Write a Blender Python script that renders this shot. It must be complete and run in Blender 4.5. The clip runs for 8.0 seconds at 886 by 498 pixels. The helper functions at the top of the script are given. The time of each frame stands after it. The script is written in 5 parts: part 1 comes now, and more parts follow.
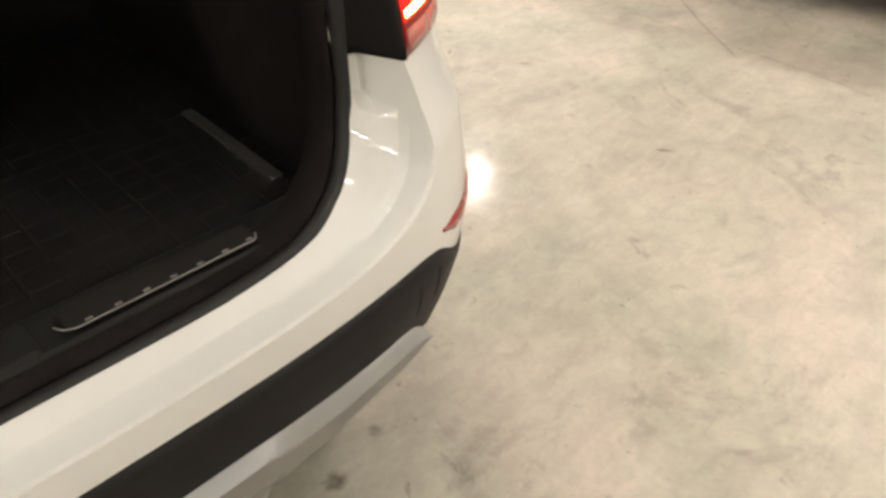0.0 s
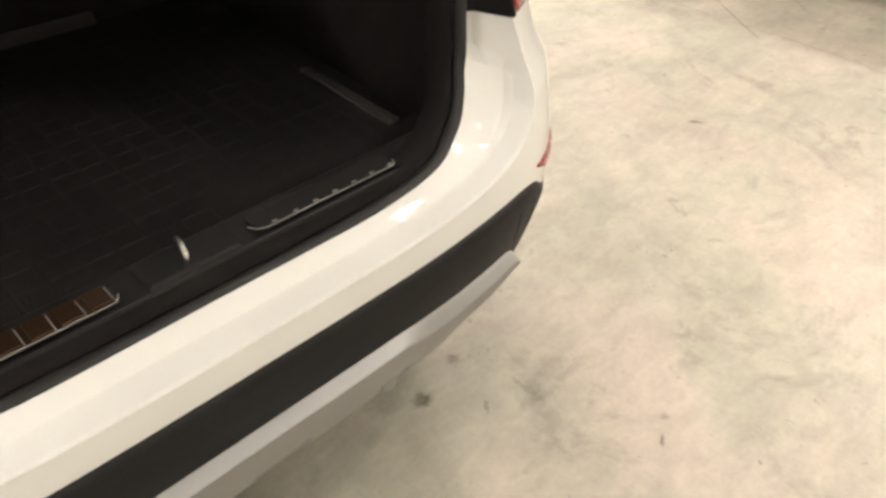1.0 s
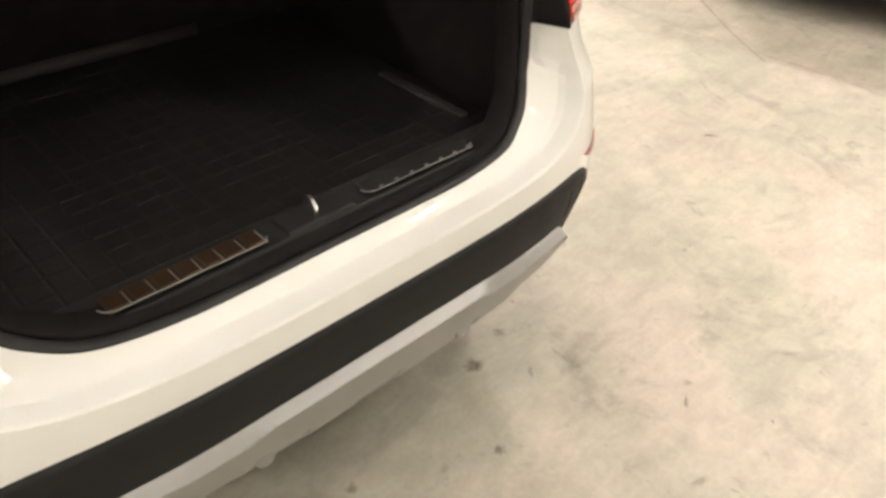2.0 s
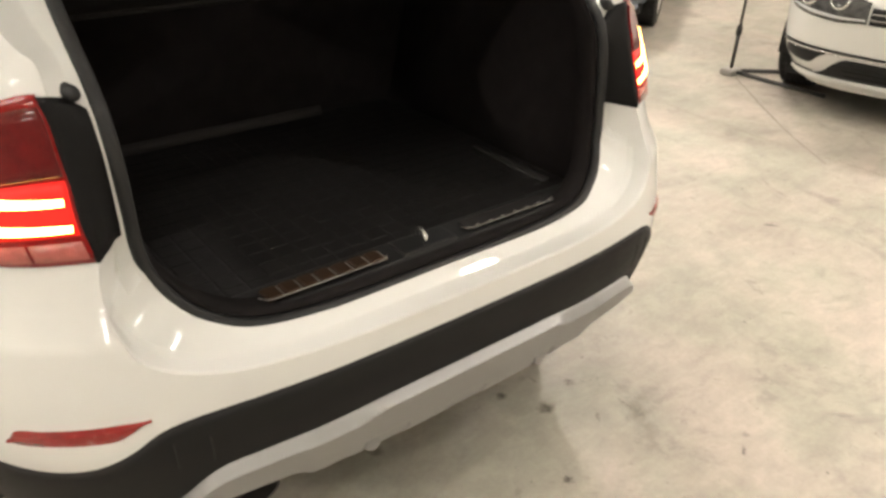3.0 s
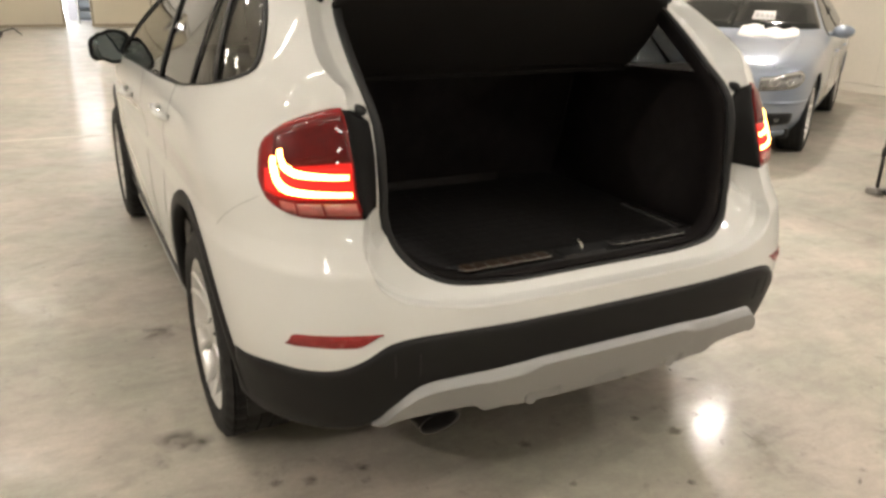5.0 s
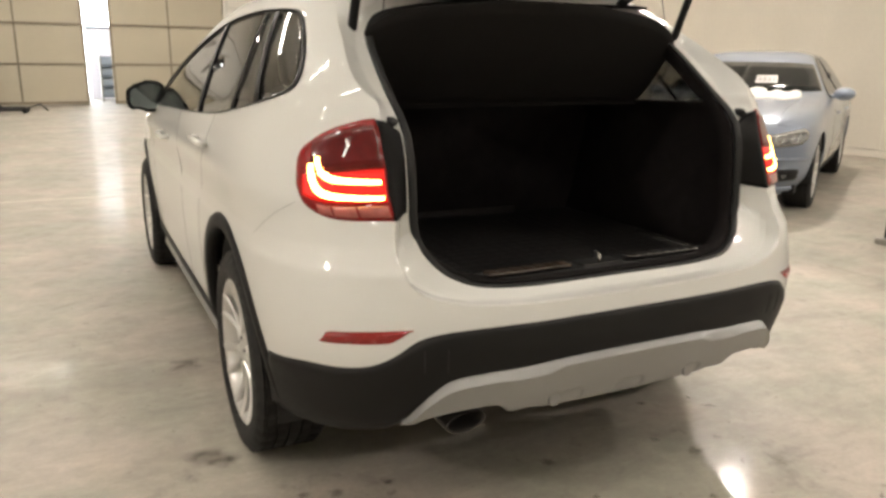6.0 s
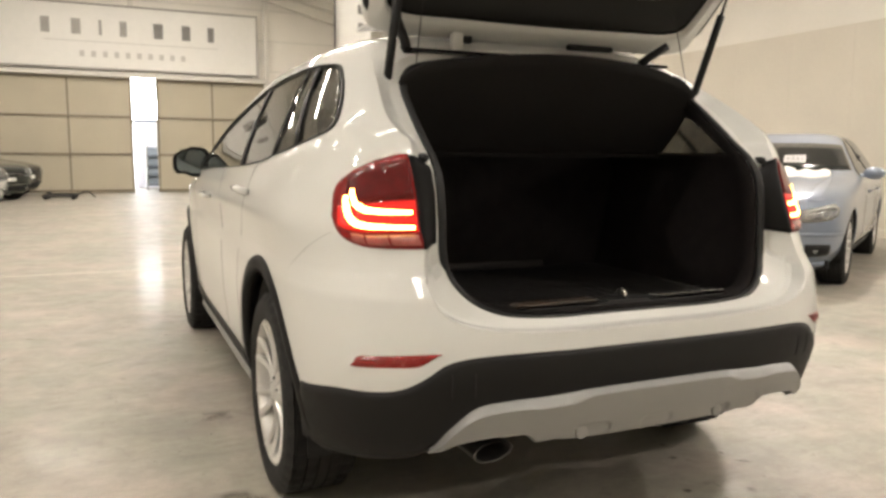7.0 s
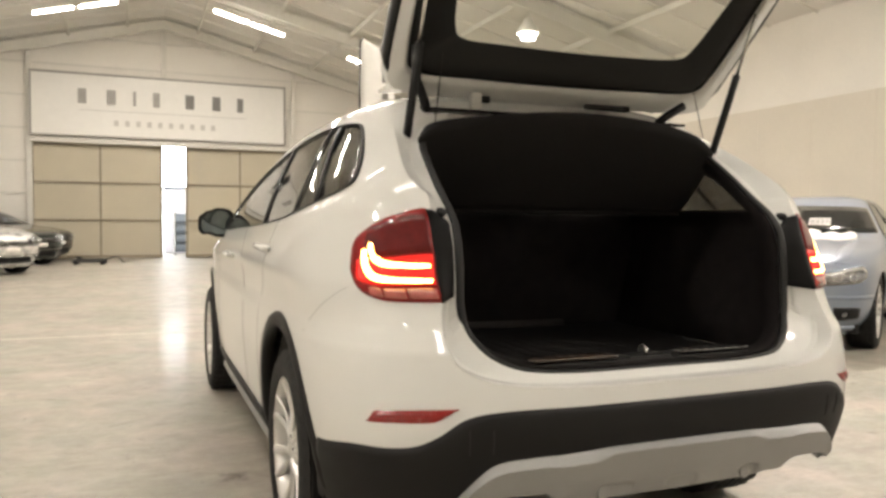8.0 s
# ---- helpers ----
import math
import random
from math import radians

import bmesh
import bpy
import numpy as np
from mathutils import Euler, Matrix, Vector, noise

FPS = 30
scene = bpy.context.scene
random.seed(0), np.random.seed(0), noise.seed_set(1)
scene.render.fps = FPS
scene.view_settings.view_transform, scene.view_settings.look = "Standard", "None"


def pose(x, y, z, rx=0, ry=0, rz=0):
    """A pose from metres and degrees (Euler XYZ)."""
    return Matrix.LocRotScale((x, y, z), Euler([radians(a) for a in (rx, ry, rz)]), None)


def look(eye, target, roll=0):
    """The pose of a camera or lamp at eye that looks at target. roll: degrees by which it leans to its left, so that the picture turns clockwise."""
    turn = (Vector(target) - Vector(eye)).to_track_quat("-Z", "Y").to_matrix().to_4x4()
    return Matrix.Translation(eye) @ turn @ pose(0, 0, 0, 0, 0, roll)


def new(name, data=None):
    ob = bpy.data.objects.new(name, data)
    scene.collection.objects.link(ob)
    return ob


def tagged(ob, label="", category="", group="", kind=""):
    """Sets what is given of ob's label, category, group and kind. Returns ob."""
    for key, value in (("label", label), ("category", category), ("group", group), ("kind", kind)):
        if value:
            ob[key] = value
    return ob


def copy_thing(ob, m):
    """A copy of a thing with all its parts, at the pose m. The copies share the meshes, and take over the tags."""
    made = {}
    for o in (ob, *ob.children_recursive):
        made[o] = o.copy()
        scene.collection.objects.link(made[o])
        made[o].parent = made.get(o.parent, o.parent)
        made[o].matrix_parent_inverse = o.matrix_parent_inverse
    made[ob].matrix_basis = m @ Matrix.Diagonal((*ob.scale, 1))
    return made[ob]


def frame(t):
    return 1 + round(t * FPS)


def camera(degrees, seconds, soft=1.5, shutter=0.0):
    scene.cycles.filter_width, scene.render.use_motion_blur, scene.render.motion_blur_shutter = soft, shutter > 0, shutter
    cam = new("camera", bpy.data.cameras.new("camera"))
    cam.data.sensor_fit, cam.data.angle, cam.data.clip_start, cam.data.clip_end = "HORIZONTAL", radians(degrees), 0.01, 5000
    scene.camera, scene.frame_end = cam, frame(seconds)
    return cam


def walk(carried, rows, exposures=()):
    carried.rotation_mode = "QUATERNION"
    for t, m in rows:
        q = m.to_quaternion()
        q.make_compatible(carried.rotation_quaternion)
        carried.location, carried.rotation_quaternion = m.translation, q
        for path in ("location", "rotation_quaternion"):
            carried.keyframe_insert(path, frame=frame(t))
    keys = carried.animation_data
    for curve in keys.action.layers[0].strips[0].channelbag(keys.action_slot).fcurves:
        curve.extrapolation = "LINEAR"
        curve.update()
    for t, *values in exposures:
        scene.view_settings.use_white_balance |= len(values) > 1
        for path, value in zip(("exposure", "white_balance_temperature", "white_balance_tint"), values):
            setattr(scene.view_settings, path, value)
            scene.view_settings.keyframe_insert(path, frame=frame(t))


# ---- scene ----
PATH = [
    (0, (-0.011, -0.569, 1.349), (1.098, 0.5, 0.074), 2.3),
    (0.5, (-0.154, -0.578, 1.374), (0.949, 0.491, 0.094), 2.3),
    (1, (-0.293, -0.613, 1.385), (0.809, 0.453, 0.1), 2.3),
    (1.2, (-0.357, -0.638, 1.398), (0.742, 0.426, 0.111), 2.4),
    (2.3, (-0.639, -0.767, 1.458), (0.499, 0.403, 0.301), 2.5),
    (2.5, (-0.687, -0.816, 1.463), (0.443, 0.414, 0.364), 1.9),
    (3, (-0.817, -0.916, 1.467), (0.283, 0.432, 0.48), 1.7),
    (3.5, (-0.905, -1.054, 1.461), (0.113, 0.414, 0.561), 1.3),
    (4, (-0.995, -1.193, 1.443), (-0.072, 0.378, 0.618), 1.0),
    (4.5, (-1.078, -1.289, 1.414), (-0.203, 0.344, 0.661), 1.1),
    (5, (-1.195, -1.361, 1.392), (-0.327, 0.31, 0.717), 1.0),
    (6.5, (-1.31, -1.527, 1.169), (-0.458, 0.245, 0.804), 0.6),
    (7, (-1.329, -1.569, 1.11), (-0.521, 0.244, 0.866), 0.5),
    (7.5, (-1.336, -1.578, 1.081), (-0.558, 0.258, 0.933), 0.6),
    (8, (-1.317, -1.578, 1.078), (-0.562, 0.272, 1.009), 0.4),
]
cam = camera(61.0, 8.0, soft=3.0)
walk(cam, [(t, look(eye, target, roll)) for t, eye, target, roll in PATH],
     [(0, .13), (.5, .29), (1.0, .42), (1.8, .46), (2.5, .54), (3.0, .36), (3.5, .20), (4.5, .06), (6.5, .0), (7.2, .09), (8, .08)])

# ---- light ----
world = bpy.data.worlds.new("sky")
scene.world = world
world.use_nodes = True
sky = world.node_tree.nodes.new("ShaderNodeTexSky")
sky.sky_type, sky.sun_disc, sky.sun_elevation, sky.sun_rotation = "NISHITA", False, radians(40), radians(200)
world.node_tree.links.new(sky.outputs[0], world.node_tree.nodes["Background"].inputs[0])
world.node_tree.nodes["Background"].inputs[1].default_value = 0.15
scene.view_settings.exposure = 0.0


def area_lamp(name, place, target, size, size_y, watts, colour=(1, .90, .82)):
    data = bpy.data.lights.new(name, "AREA")
    data.shape, data.size, data.size_y, data.energy, data.color = "RECTANGLE", size, size_y, watts, colour
    lamp = new(name, data)
    lamp.matrix_world = look(place, target)
    return lamp


# ---- materials ----
def material(name, colour, rough=.5, metal=0.0, vary=.08, scale=6.0, bump=0.0, bump_scale=80.0, coat=0.0, rough_vary=.05, spec=.5):
    """A surface whose colour and gloss vary at two scales, with a fine relief."""
    m = bpy.data.materials.new(name)
    m.use_nodes = True
    n, link = m.node_tree.nodes, m.node_tree.links.new
    b = n["Principled BSDF"]
    b.inputs["Metallic"].default_value, b.inputs["Coat Weight"].default_value, b.inputs["Coat Roughness"].default_value = metal, coat, .015
    b.inputs["Specular IOR Level"].default_value = spec
    coord = n.new("ShaderNodeTexCoord")
    big, small = n.new("ShaderNodeTexNoise"), n.new("ShaderNodeTexNoise")
    big.inputs["Scale"].default_value, big.inputs["Detail"].default_value = scale, 4
    small.inputs["Scale"].default_value, small.inputs["Detail"].default_value = scale * 14, 3
    mix = n.new("ShaderNodeMath")
    mix.operation = "MULTIPLY_ADD"
    mix.inputs[1].default_value = .35
    half = n.new("ShaderNodeMath")
    half.operation = "MULTIPLY"
    half.inputs[1].default_value = .65
    for t in (big, small):
        link(coord.outputs["Object"], t.inputs["Vector"])
    link(big.outputs["Fac"], half.inputs[0])
    link(small.outputs["Fac"], mix.inputs[0])
    link(half.outputs[0], mix.inputs[2])
    ramp = n.new("ShaderNodeMapRange")
    ramp.inputs["From Min"].default_value, ramp.inputs["From Max"].default_value = .3, .7
    ramp.inputs["To Min"].default_value, ramp.inputs["To Max"].default_value = 1 - vary, 1 + vary
    link(mix.outputs[0], ramp.inputs["Value"])
    tint = n.new("ShaderNodeVectorMath")
    tint.operation = "SCALE"
    tint.inputs[0].default_value = colour[:3]
    link(ramp.outputs[0], tint.inputs["Scale"])
    link(tint.outputs[0], b.inputs["Base Color"])
    gloss = n.new("ShaderNodeMapRange")
    gloss.inputs["From Min"].default_value, gloss.inputs["From Max"].default_value = .3, .7
    gloss.inputs["To Min"].default_value, gloss.inputs["To Max"].default_value = max(rough - rough_vary, 0), min(rough + rough_vary, 1)
    link(mix.outputs[0], gloss.inputs["Value"])
    link(gloss.outputs[0], b.inputs["Roughness"])
    if bump:
        fine, relief = n.new("ShaderNodeTexNoise"), n.new("ShaderNodeBump")
        fine.inputs["Scale"].default_value, fine.inputs["Detail"].default_value = bump_scale, 3
        relief.inputs["Strength"].default_value, relief.inputs["Distance"].default_value = bump, .01
        link(coord.outputs["Object"], fine.inputs["Vector"])
        link(fine.outputs["Fac"], relief.inputs["Height"])
        link(relief.outputs[0], b.inputs["Normal"])
    return m


def glow(name, colour, strength):
    m = bpy.data.materials.new(name)
    m.use_nodes = True
    b = m.node_tree.nodes["Principled BSDF"]
    b.inputs["Base Color"].default_value = (*colour, 1)
    b.inputs["Emission Color"].default_value = (*colour, 1)
    b.inputs["Emission Strength"].default_value = strength
    return m


def glass(name, colour=(1, 1, 1), rough=0.0, weight=1.0):
    m = bpy.data.materials.new(name)
    m.use_nodes = True
    b = m.node_tree.nodes["Principled BSDF"]
    b.inputs["Base Color"].default_value = (*colour, 1)
    b.inputs["Transmission Weight"].default_value, b.inputs["Roughness"].default_value, b.inputs["IOR"].default_value = weight, rough, 1.45
    return m


def concrete(name):
    """Power-floated concrete: pale and dark clouds, trowel sweeps, stains, fine cracks, a patchy polish."""
    m = bpy.data.materials.new(name)
    m.use_nodes = True
    n, link = m.node_tree.nodes, m.node_tree.links.new
    b = n["Principled BSDF"]
    coord = n.new("ShaderNodeTexCoord")

    def noise_at(scale, detail, distortion=0.0, rough=.55):
        t = n.new("ShaderNodeTexNoise")
        t.inputs["Scale"].default_value, t.inputs["Detail"].default_value = scale, detail
        t.inputs["Distortion"].default_value, t.inputs["Roughness"].default_value = distortion, rough
        link(coord.outputs["Object"], t.inputs["Vector"])
        return t.outputs["Fac"]

    def span(v, a, c, lo, hi):
        r = n.new("ShaderNodeMapRange")
        for k, x in zip(("From Min", "From Max", "To Min", "To Max"), (a, c, lo, hi)):
            r.inputs[k].default_value = x
        link(v, r.inputs["Value"])
        r.interpolation_type = "SMOOTHSTEP"
        return r.outputs[0]

    def times(a, c):
        r = n.new("ShaderNodeMath")
        r.operation = "MULTIPLY"
        link(a, r.inputs[0])
        link(c, r.inputs[1])
        return r.outputs[0]
    def stretched(scale, detail, turn, ratio, distortion, rough=.6):
        """Noise drawn out along one direction: the sweeps of the float."""
        mp = n.new("ShaderNodeMapping")
        mp.inputs["Rotation"].default_value = (0, 0, radians(turn))
        mp.inputs["Scale"].default_value = (1, ratio, 1)
        link(coord.outputs["Object"], mp.inputs["Vector"])
        t = n.new("ShaderNodeTexNoise")
        t.inputs["Scale"].default_value, t.inputs["Detail"].default_value = scale, detail
        t.inputs["Distortion"].default_value, t.inputs["Roughness"].default_value = distortion, rough
        link(mp.outputs[0], t.inputs["Vector"])
        return t.outputs["Fac"]
    clouds = span(noise_at(.9, 3, .2, .5), .25, .75, .88, 1.09)
    blot = times(span(noise_at(3.4, 6, .8, .6), .28, .72, .90, 1.07), span(noise_at(13.0, 5, .8, .6), .3, .7, .94, 1.05))
    sweep = times(span(stretched(3.2, 5, 38, 3.2, 1.2, .6), .28, .72, .93, 1.05), span(stretched(8.5, 4, 20, 2.4, 1.4, .55), .3, .7, .96, 1.03))
    stain = span(noise_at(2.3, 8, 1.0, .72), .55, .70, 1.0, .76)
    speck = times(span(noise_at(22, 6, .5, .68), .63, .72, 1.0, .66), span(noise_at(8, 8, .8, .74), .59, .72, 1.0, .72))
    grain = span(noise_at(70, 4, 0, .6), .3, .7, .965, 1.035)
    total = times(times(times(clouds, blot), times(stain, grain)), times(sweep, speck))
    tint = n.new("ShaderNodeVectorMath")
    tint.operation = "SCALE"
    tint.inputs[0].default_value = (.40, .362, .311)
    hue = n.new("ShaderNodeMixRGB")
    hue.inputs[1].default_value, hue.inputs[2].default_value = (.385, .368, .302, 1), (.425, .375, .320, 1)
    link(span(noise_at(1.7, 5, .1), .35, .65, 0, 1), hue.inputs[0])
    link(hue.outputs[0], tint.inputs[0])
    link(total, tint.inputs["Scale"])
    link(tint.outputs[0], b.inputs["Base Color"])
    link(span(noise_at(5.0, 6, .4, .65), .25, .75, .40, .62), b.inputs["Roughness"])
    relief = n.new("ShaderNodeBump")
    relief.inputs["Strength"].default_value, relief.inputs["Distance"].default_value = .12, .01
    link(noise_at(12, 7, .3, .62), relief.inputs["Height"])
    link(relief.outputs[0], b.inputs["Normal"])
    b.inputs["Specular IOR Level"].default_value = .33
    b.inputs["Coat Weight"].default_value = .09
    link(span(noise_at(14.0, 5, .3, .6), .3, .7, .07, .18), b.inputs["Coat Roughness"])
    return m


M = dict(
    paint=material("white_car_paint", (.70, .70, .675), .45, coat=1.0, spec=.25, vary=.006, rough_vary=.01),
    cladding=material("black_textured_plastic", (.0105, .0098, .0096), .58, spec=.22, vary=.12, scale=10, bump=.15, bump_scale=420),
    silver=material("matt_silver_plastic", (.32, .32, .315), .5, .35, vary=.04, bump=.05, bump_scale=300),
    black=material("black_plastic", (.011, .011, .011), .5, vary=.2, spec=.3),
    lamp_black=material("matt_black_lamp_plastic", (.006, .0055, .0055), .6, vary=.2, spec=.15),
    frame_grey=material("grey_sign_frame", (.34, .32, .29), .5, vary=.06),
    rubber=material("tyre_rubber", (.014, .0135, .013), .7, spec=.3, vary=.25, scale=12, bump=.2, bump_scale=150),
    seal=material("rubber_seal", (.008, .008, .008), .65, vary=.15),
    alloy=material("alloy_wheel", (.66, .65, .63), .34, .6, vary=.06),
    barrel=material("shade_dark_barrel", (.045, .044, .043), .45, .5, vary=.15),
    steel=material("bright_steel", (.65, .64, .62), .22, .95, vary=.06),
    brown=material("brushed_sill_metal", (.085, .048, .028), .36, .75, vary=.12, scale=20),
    carpet=material("dark_boot_carpet", (.014, .0120, .0118), .95, vary=.35, scale=18, bump=.5, bump_scale=500, spec=.1),
    mat=material("rubber_boot_mat", (.0078, .0070, .0068), .7, spec=.2, vary=.3, scale=14, bump=.2, bump_scale=200),
    trim=material("grey_boot_trim", (.014, .0128, .0122), .9, spec=.15, vary=.2),
    rim=material("worn_metal_rim", (.22, .21, .195), .45, .3, vary=.15, scale=40),
    edge=material("grey_edge_strip", (.034, .031, .030), .8, spec=.2, vary=.15),
    iron=material("dark_iron", (.08, .078, .075), .5, .6, vary=.15),
    pipe=material("sooty_steel", (.09, .085, .08), .35, .8, vary=.25, scale=25),
    lamp_red=material("red_lamp_plastic", (.24, .004, .004), .3, coat=.7, vary=.08, spec=.1),
    lamp_dark=material("smoked_red_lamp_plastic", (.11, .003, .004), .3, coat=.7, vary=.25, scale=30, spec=.1),
    reflector=material("red_reflector", (.26, .010, .009), .25, coat=.5, vary=.12, scale=40),
    lamp_clear=material("pale_pink_lamp_plastic", (.42, .10, .085), .15, coat=.8, vary=.3, scale=30),
    glow_red=glow("lit_tail_lamp", (1.0, .42, .10), 20.0),
    glow_edge=glow("lit_tail_lamp_lens", (.72, .008, .003), .55),
    window=material("tinted_window", (.022, .023, .022), .06, vary=.1, spec=.22),
    pane=glass("rear_window_glass", (.97, 1.0, .98)),
    tint=glass("tinted_side_glass", (.62, .62, .58)),
    # same side glass, its colour darkened to dim the view through the boot
    tint_dimmed=glass("dimmed_side_glass", (.08, .08, .072)),
    mirror=material("mirror_silver", (.17, .20, .21), .02, 1.0, vary=.0, rough_vary=.0),
    headlamp=material("headlamp_glass", (.10, .10, .10), .08, .5, vary=.6, scale=26, coat=.6),
    headlamp_bright=material("bright_headlamp_inside", (.34, .34, .34), .14, .75, vary=.5, scale=22, coat=.6),
    lens=glass("clear_lamp_lens", (.85, .87, .88), .03, .55),
    chrome=material("chrome", (.8, .8, .8), .08, 1.0, vary=.03),
    concrete=concrete("power_floated_concrete"),
    wall=material("cream_wall_panel", (.85, .815, .75), .7, vary=.04, scale=1.2, bump=.05, bump_scale=20),
    wall_low=material("grey_cream_wall_panel", (.70, .65, .565), .65, vary=.05, scale=1.2, bump=.05, bump_scale=20),
    roof=material("white_roof_sheet", (.80, .775, .72), .7, vary=.05, scale=1.0),
    girder=material("cream_painted_steel", (.74, .715, .65), .5, vary=.06),
    shutter=material("beige_door_panel", (.52, .47, .36), .6, vary=.05, scale=1.5),
    shutter_bar=material("brown_door_bar", (.25, .21, .155), .55, vary=.08),
    sign=material("white_sign_board", (.82, .805, .76), .5, vary=.03),
    crate=material("grey_crate", (.20, .23, .29), .6, vary=.15),
    hut=material("pale_lavender_paint", (.62, .60, .68), .6, vary=.06),
    rack=material("rack_steel", (.10, .12, .16), .5),
    letter=material("dark_grey_lettering", (.20, .19, .175), .5, vary=.1),
    letter_mid=material("mid_grey_lettering", (.36, .345, .315), .5, vary=.1),
    letter_pale=material("pale_grey_lettering", (.58, .56, .52), .5, vary=.06),
    tube=glow("lit_tube", (1.0, .95, .86), 42.0),
    flood=glow("lit_flood", (1, .94, .80), 60),
    outside=glow("daylight_outside", (.93, .97, 1.0), 13.0),
)

# ---- building helpers ----
def part(name, bm, mat, parent=None, label="", smooth=False):
    """Links a bmesh as one mesh object, under a thing or a part."""
    me = bpy.data.meshes.new(name)
    bm.to_mesh(me)
    bm.free()
    me.materials.append(mat)
    if smooth:
        for p in me.polygons:
            p.use_smooth = True
    ob = new(name, me)
    ob.parent = parent
    if label:
        ob["label"] = label
    return ob


def thing(name, label, category, m=None, group="", kind=""):
    ob = new(name)
    ob.empty_display_size = .1
    if m is not None:
        ob.matrix_world = m
    return tagged(ob, label, category, group, kind)


def box(x0, y0, z0, x1, y1, z1, bevel=0.0, bm=None, m=None):
    """A box with rounded edges, added to bm or new."""
    b = bmesh.new() if bm is None else bm
    c = Matrix.Translation(((x0 + x1) / 2, (y0 + y1) / 2, (z0 + z1) / 2)) @ Matrix.Diagonal((abs(x1 - x0), abs(y1 - y0), abs(z1 - z0), 1))
    made = bmesh.ops.create_cube(b, size=1, matrix=(m @ c) if m is not None else c)["verts"]
    if bevel:
        edges = list({e for v in made for e in v.link_edges})
        bmesh.ops.bevel(b, geom=edges, offset=bevel, segments=2, affect="EDGES", profile=.5)
    return b


def grid(rows, bm=None, close_u=False, close_v=False):
    """A sheet of quads through rows of points."""
    b = bmesh.new() if bm is None else bm
    vs = [[b.verts.new(p) for p in row] for row in rows]
    nu, nv = len(vs), len(vs[0])
    for i in range(nu if close_u else nu - 1):
        for j in range(nv if close_v else nv - 1):
            q = (vs[i][j], vs[(i + 1) % nu][j], vs[(i + 1) % nu][(j + 1) % nv], vs[i][(j + 1) % nv])
            if len({tuple(v.co) for v in q}) > 2:
                try:
                    b.faces.new(q)
                except ValueError:
                    pass
    return b


def thick(bm, depth):
    """Gives a sheet a thickness on the side away from its normals."""
    bmesh.ops.recalc_face_normals(bm, faces=bm.faces)
    bmesh.ops.solidify(bm, geom=bm.faces[:], thickness=depth)
    return bm


def rod(points, radius, sides=10, bm=None, radii=None):
    """A round bar along points."""
    pts = [Vector(p) for p in points]
    rows = []
    for i, p in enumerate(pts):
        d = (pts[min(i + 1, len(pts) - 1)] - pts[max(i - 1, 0)]).normalized()
        u = d.orthogonal().normalized() if i == 0 else (rows_u - d * rows_u.dot(d)).normalized()
        rows_u = u
        v = d.cross(u)
        r = radii[i] if radii else radius
        rows.append([p + r * (math.cos(a) * u + math.sin(a) * v) for a in [2 * math.pi * k / sides for k in range(sides)]])
    b = grid(rows, bm, close_v=True)
    b.verts.ensure_lookup_table()
    n = len(b.verts)
    b.faces.new(b.verts[n - sides:n])
    b.faces.new(b.verts[n - sides * len(rows):n - sides * (len(rows) - 1)])
    bmesh.ops.recalc_face_normals(b, faces=b.faces)
    return b


def lathe(profile, sides=64, axis="x", bm=None):
    """A turned body: profile of (along the axis, radius)."""
    rows = []
    for k in range(sides):
        a = 2 * math.pi * k / sides
        rows.append([Vector((h, r * math.cos(a), r * math.sin(a))) if axis == "x" else Vector((r * math.cos(a), r * math.sin(a), h)) for h, r in profile])
    b = grid(rows, bm, close_u=True)
    bmesh.ops.recalc_face_normals(b, faces=b.faces)
    return b


def plate(outline, depth, m=None):
    """A flat slab from an outline in x and z, its front at y = 0."""
    b = bmesh.new()
    f = b.faces.new([b.verts.new((x, 0, z)) for x, z in outline])
    bmesh.ops.solidify(b, geom=[f], thickness=depth)
    if m is not None:
        bmesh.ops.transform(b, matrix=m, verts=b.verts)
    bmesh.ops.recalc_face_normals(b, faces=b.faces)
    return b


def round_loop(points, steps=6, closed=True):
    """A smooth loop through corner points (Catmull-Rom)."""
    out, n = [], len(points)
    for i in range(n if closed else n - 1):
        p = [Vector(points[(i + k) % n if closed else min(max(i + k, 0), n - 1)]) for k in (-1, 0, 1, 2)]
        for j in range(steps):
            t = j / steps
            out.append(.5 * (2 * p[1] + (p[2] - p[0]) * t + (2 * p[0] - 5 * p[1] + 4 * p[2] - p[3]) * t * t + (3 * p[1] - p[0] - 3 * p[2] + p[3]) * t ** 3))
    if not closed:
        out.append(Vector(points[-1]))
    return out


# ---- the hall ----
X_LEFT, X_RIGHT, Y_BACK, Y_FAR, RIDGE_X, RIDGE, EAVE = -10.0, 8.9, -12.0, 22.0, -.54, 6.95, 4.55
bm = bmesh.new()
bmesh.ops.create_grid(bm, x_segments=1, y_segments=1, size=1, matrix=Matrix.Translation((-.5, 6, 0)) @ Matrix.Diagonal((60, 60, 1, 1)))
tagged(part("floor", bm, M["concrete"]), "pale stained power-floated concrete showroom floor", "floor", kind="structure")


def roof_height(x):
    return EAVE + (RIDGE - EAVE) * (1 - abs(x - RIDGE_X) / (9.44 if x > RIDGE_X else 9.46))


def hall_wall(name, m, length, height, mat, label, low=0):
    """A wall of tall panels, 0.2 m thick, its face at y = 0 and its foot along x."""
    w = part(name, box(0, 0, 0, length, .2, height), mat)
    w.matrix_world = m
    return tagged(w, label, "wall", kind="structure")


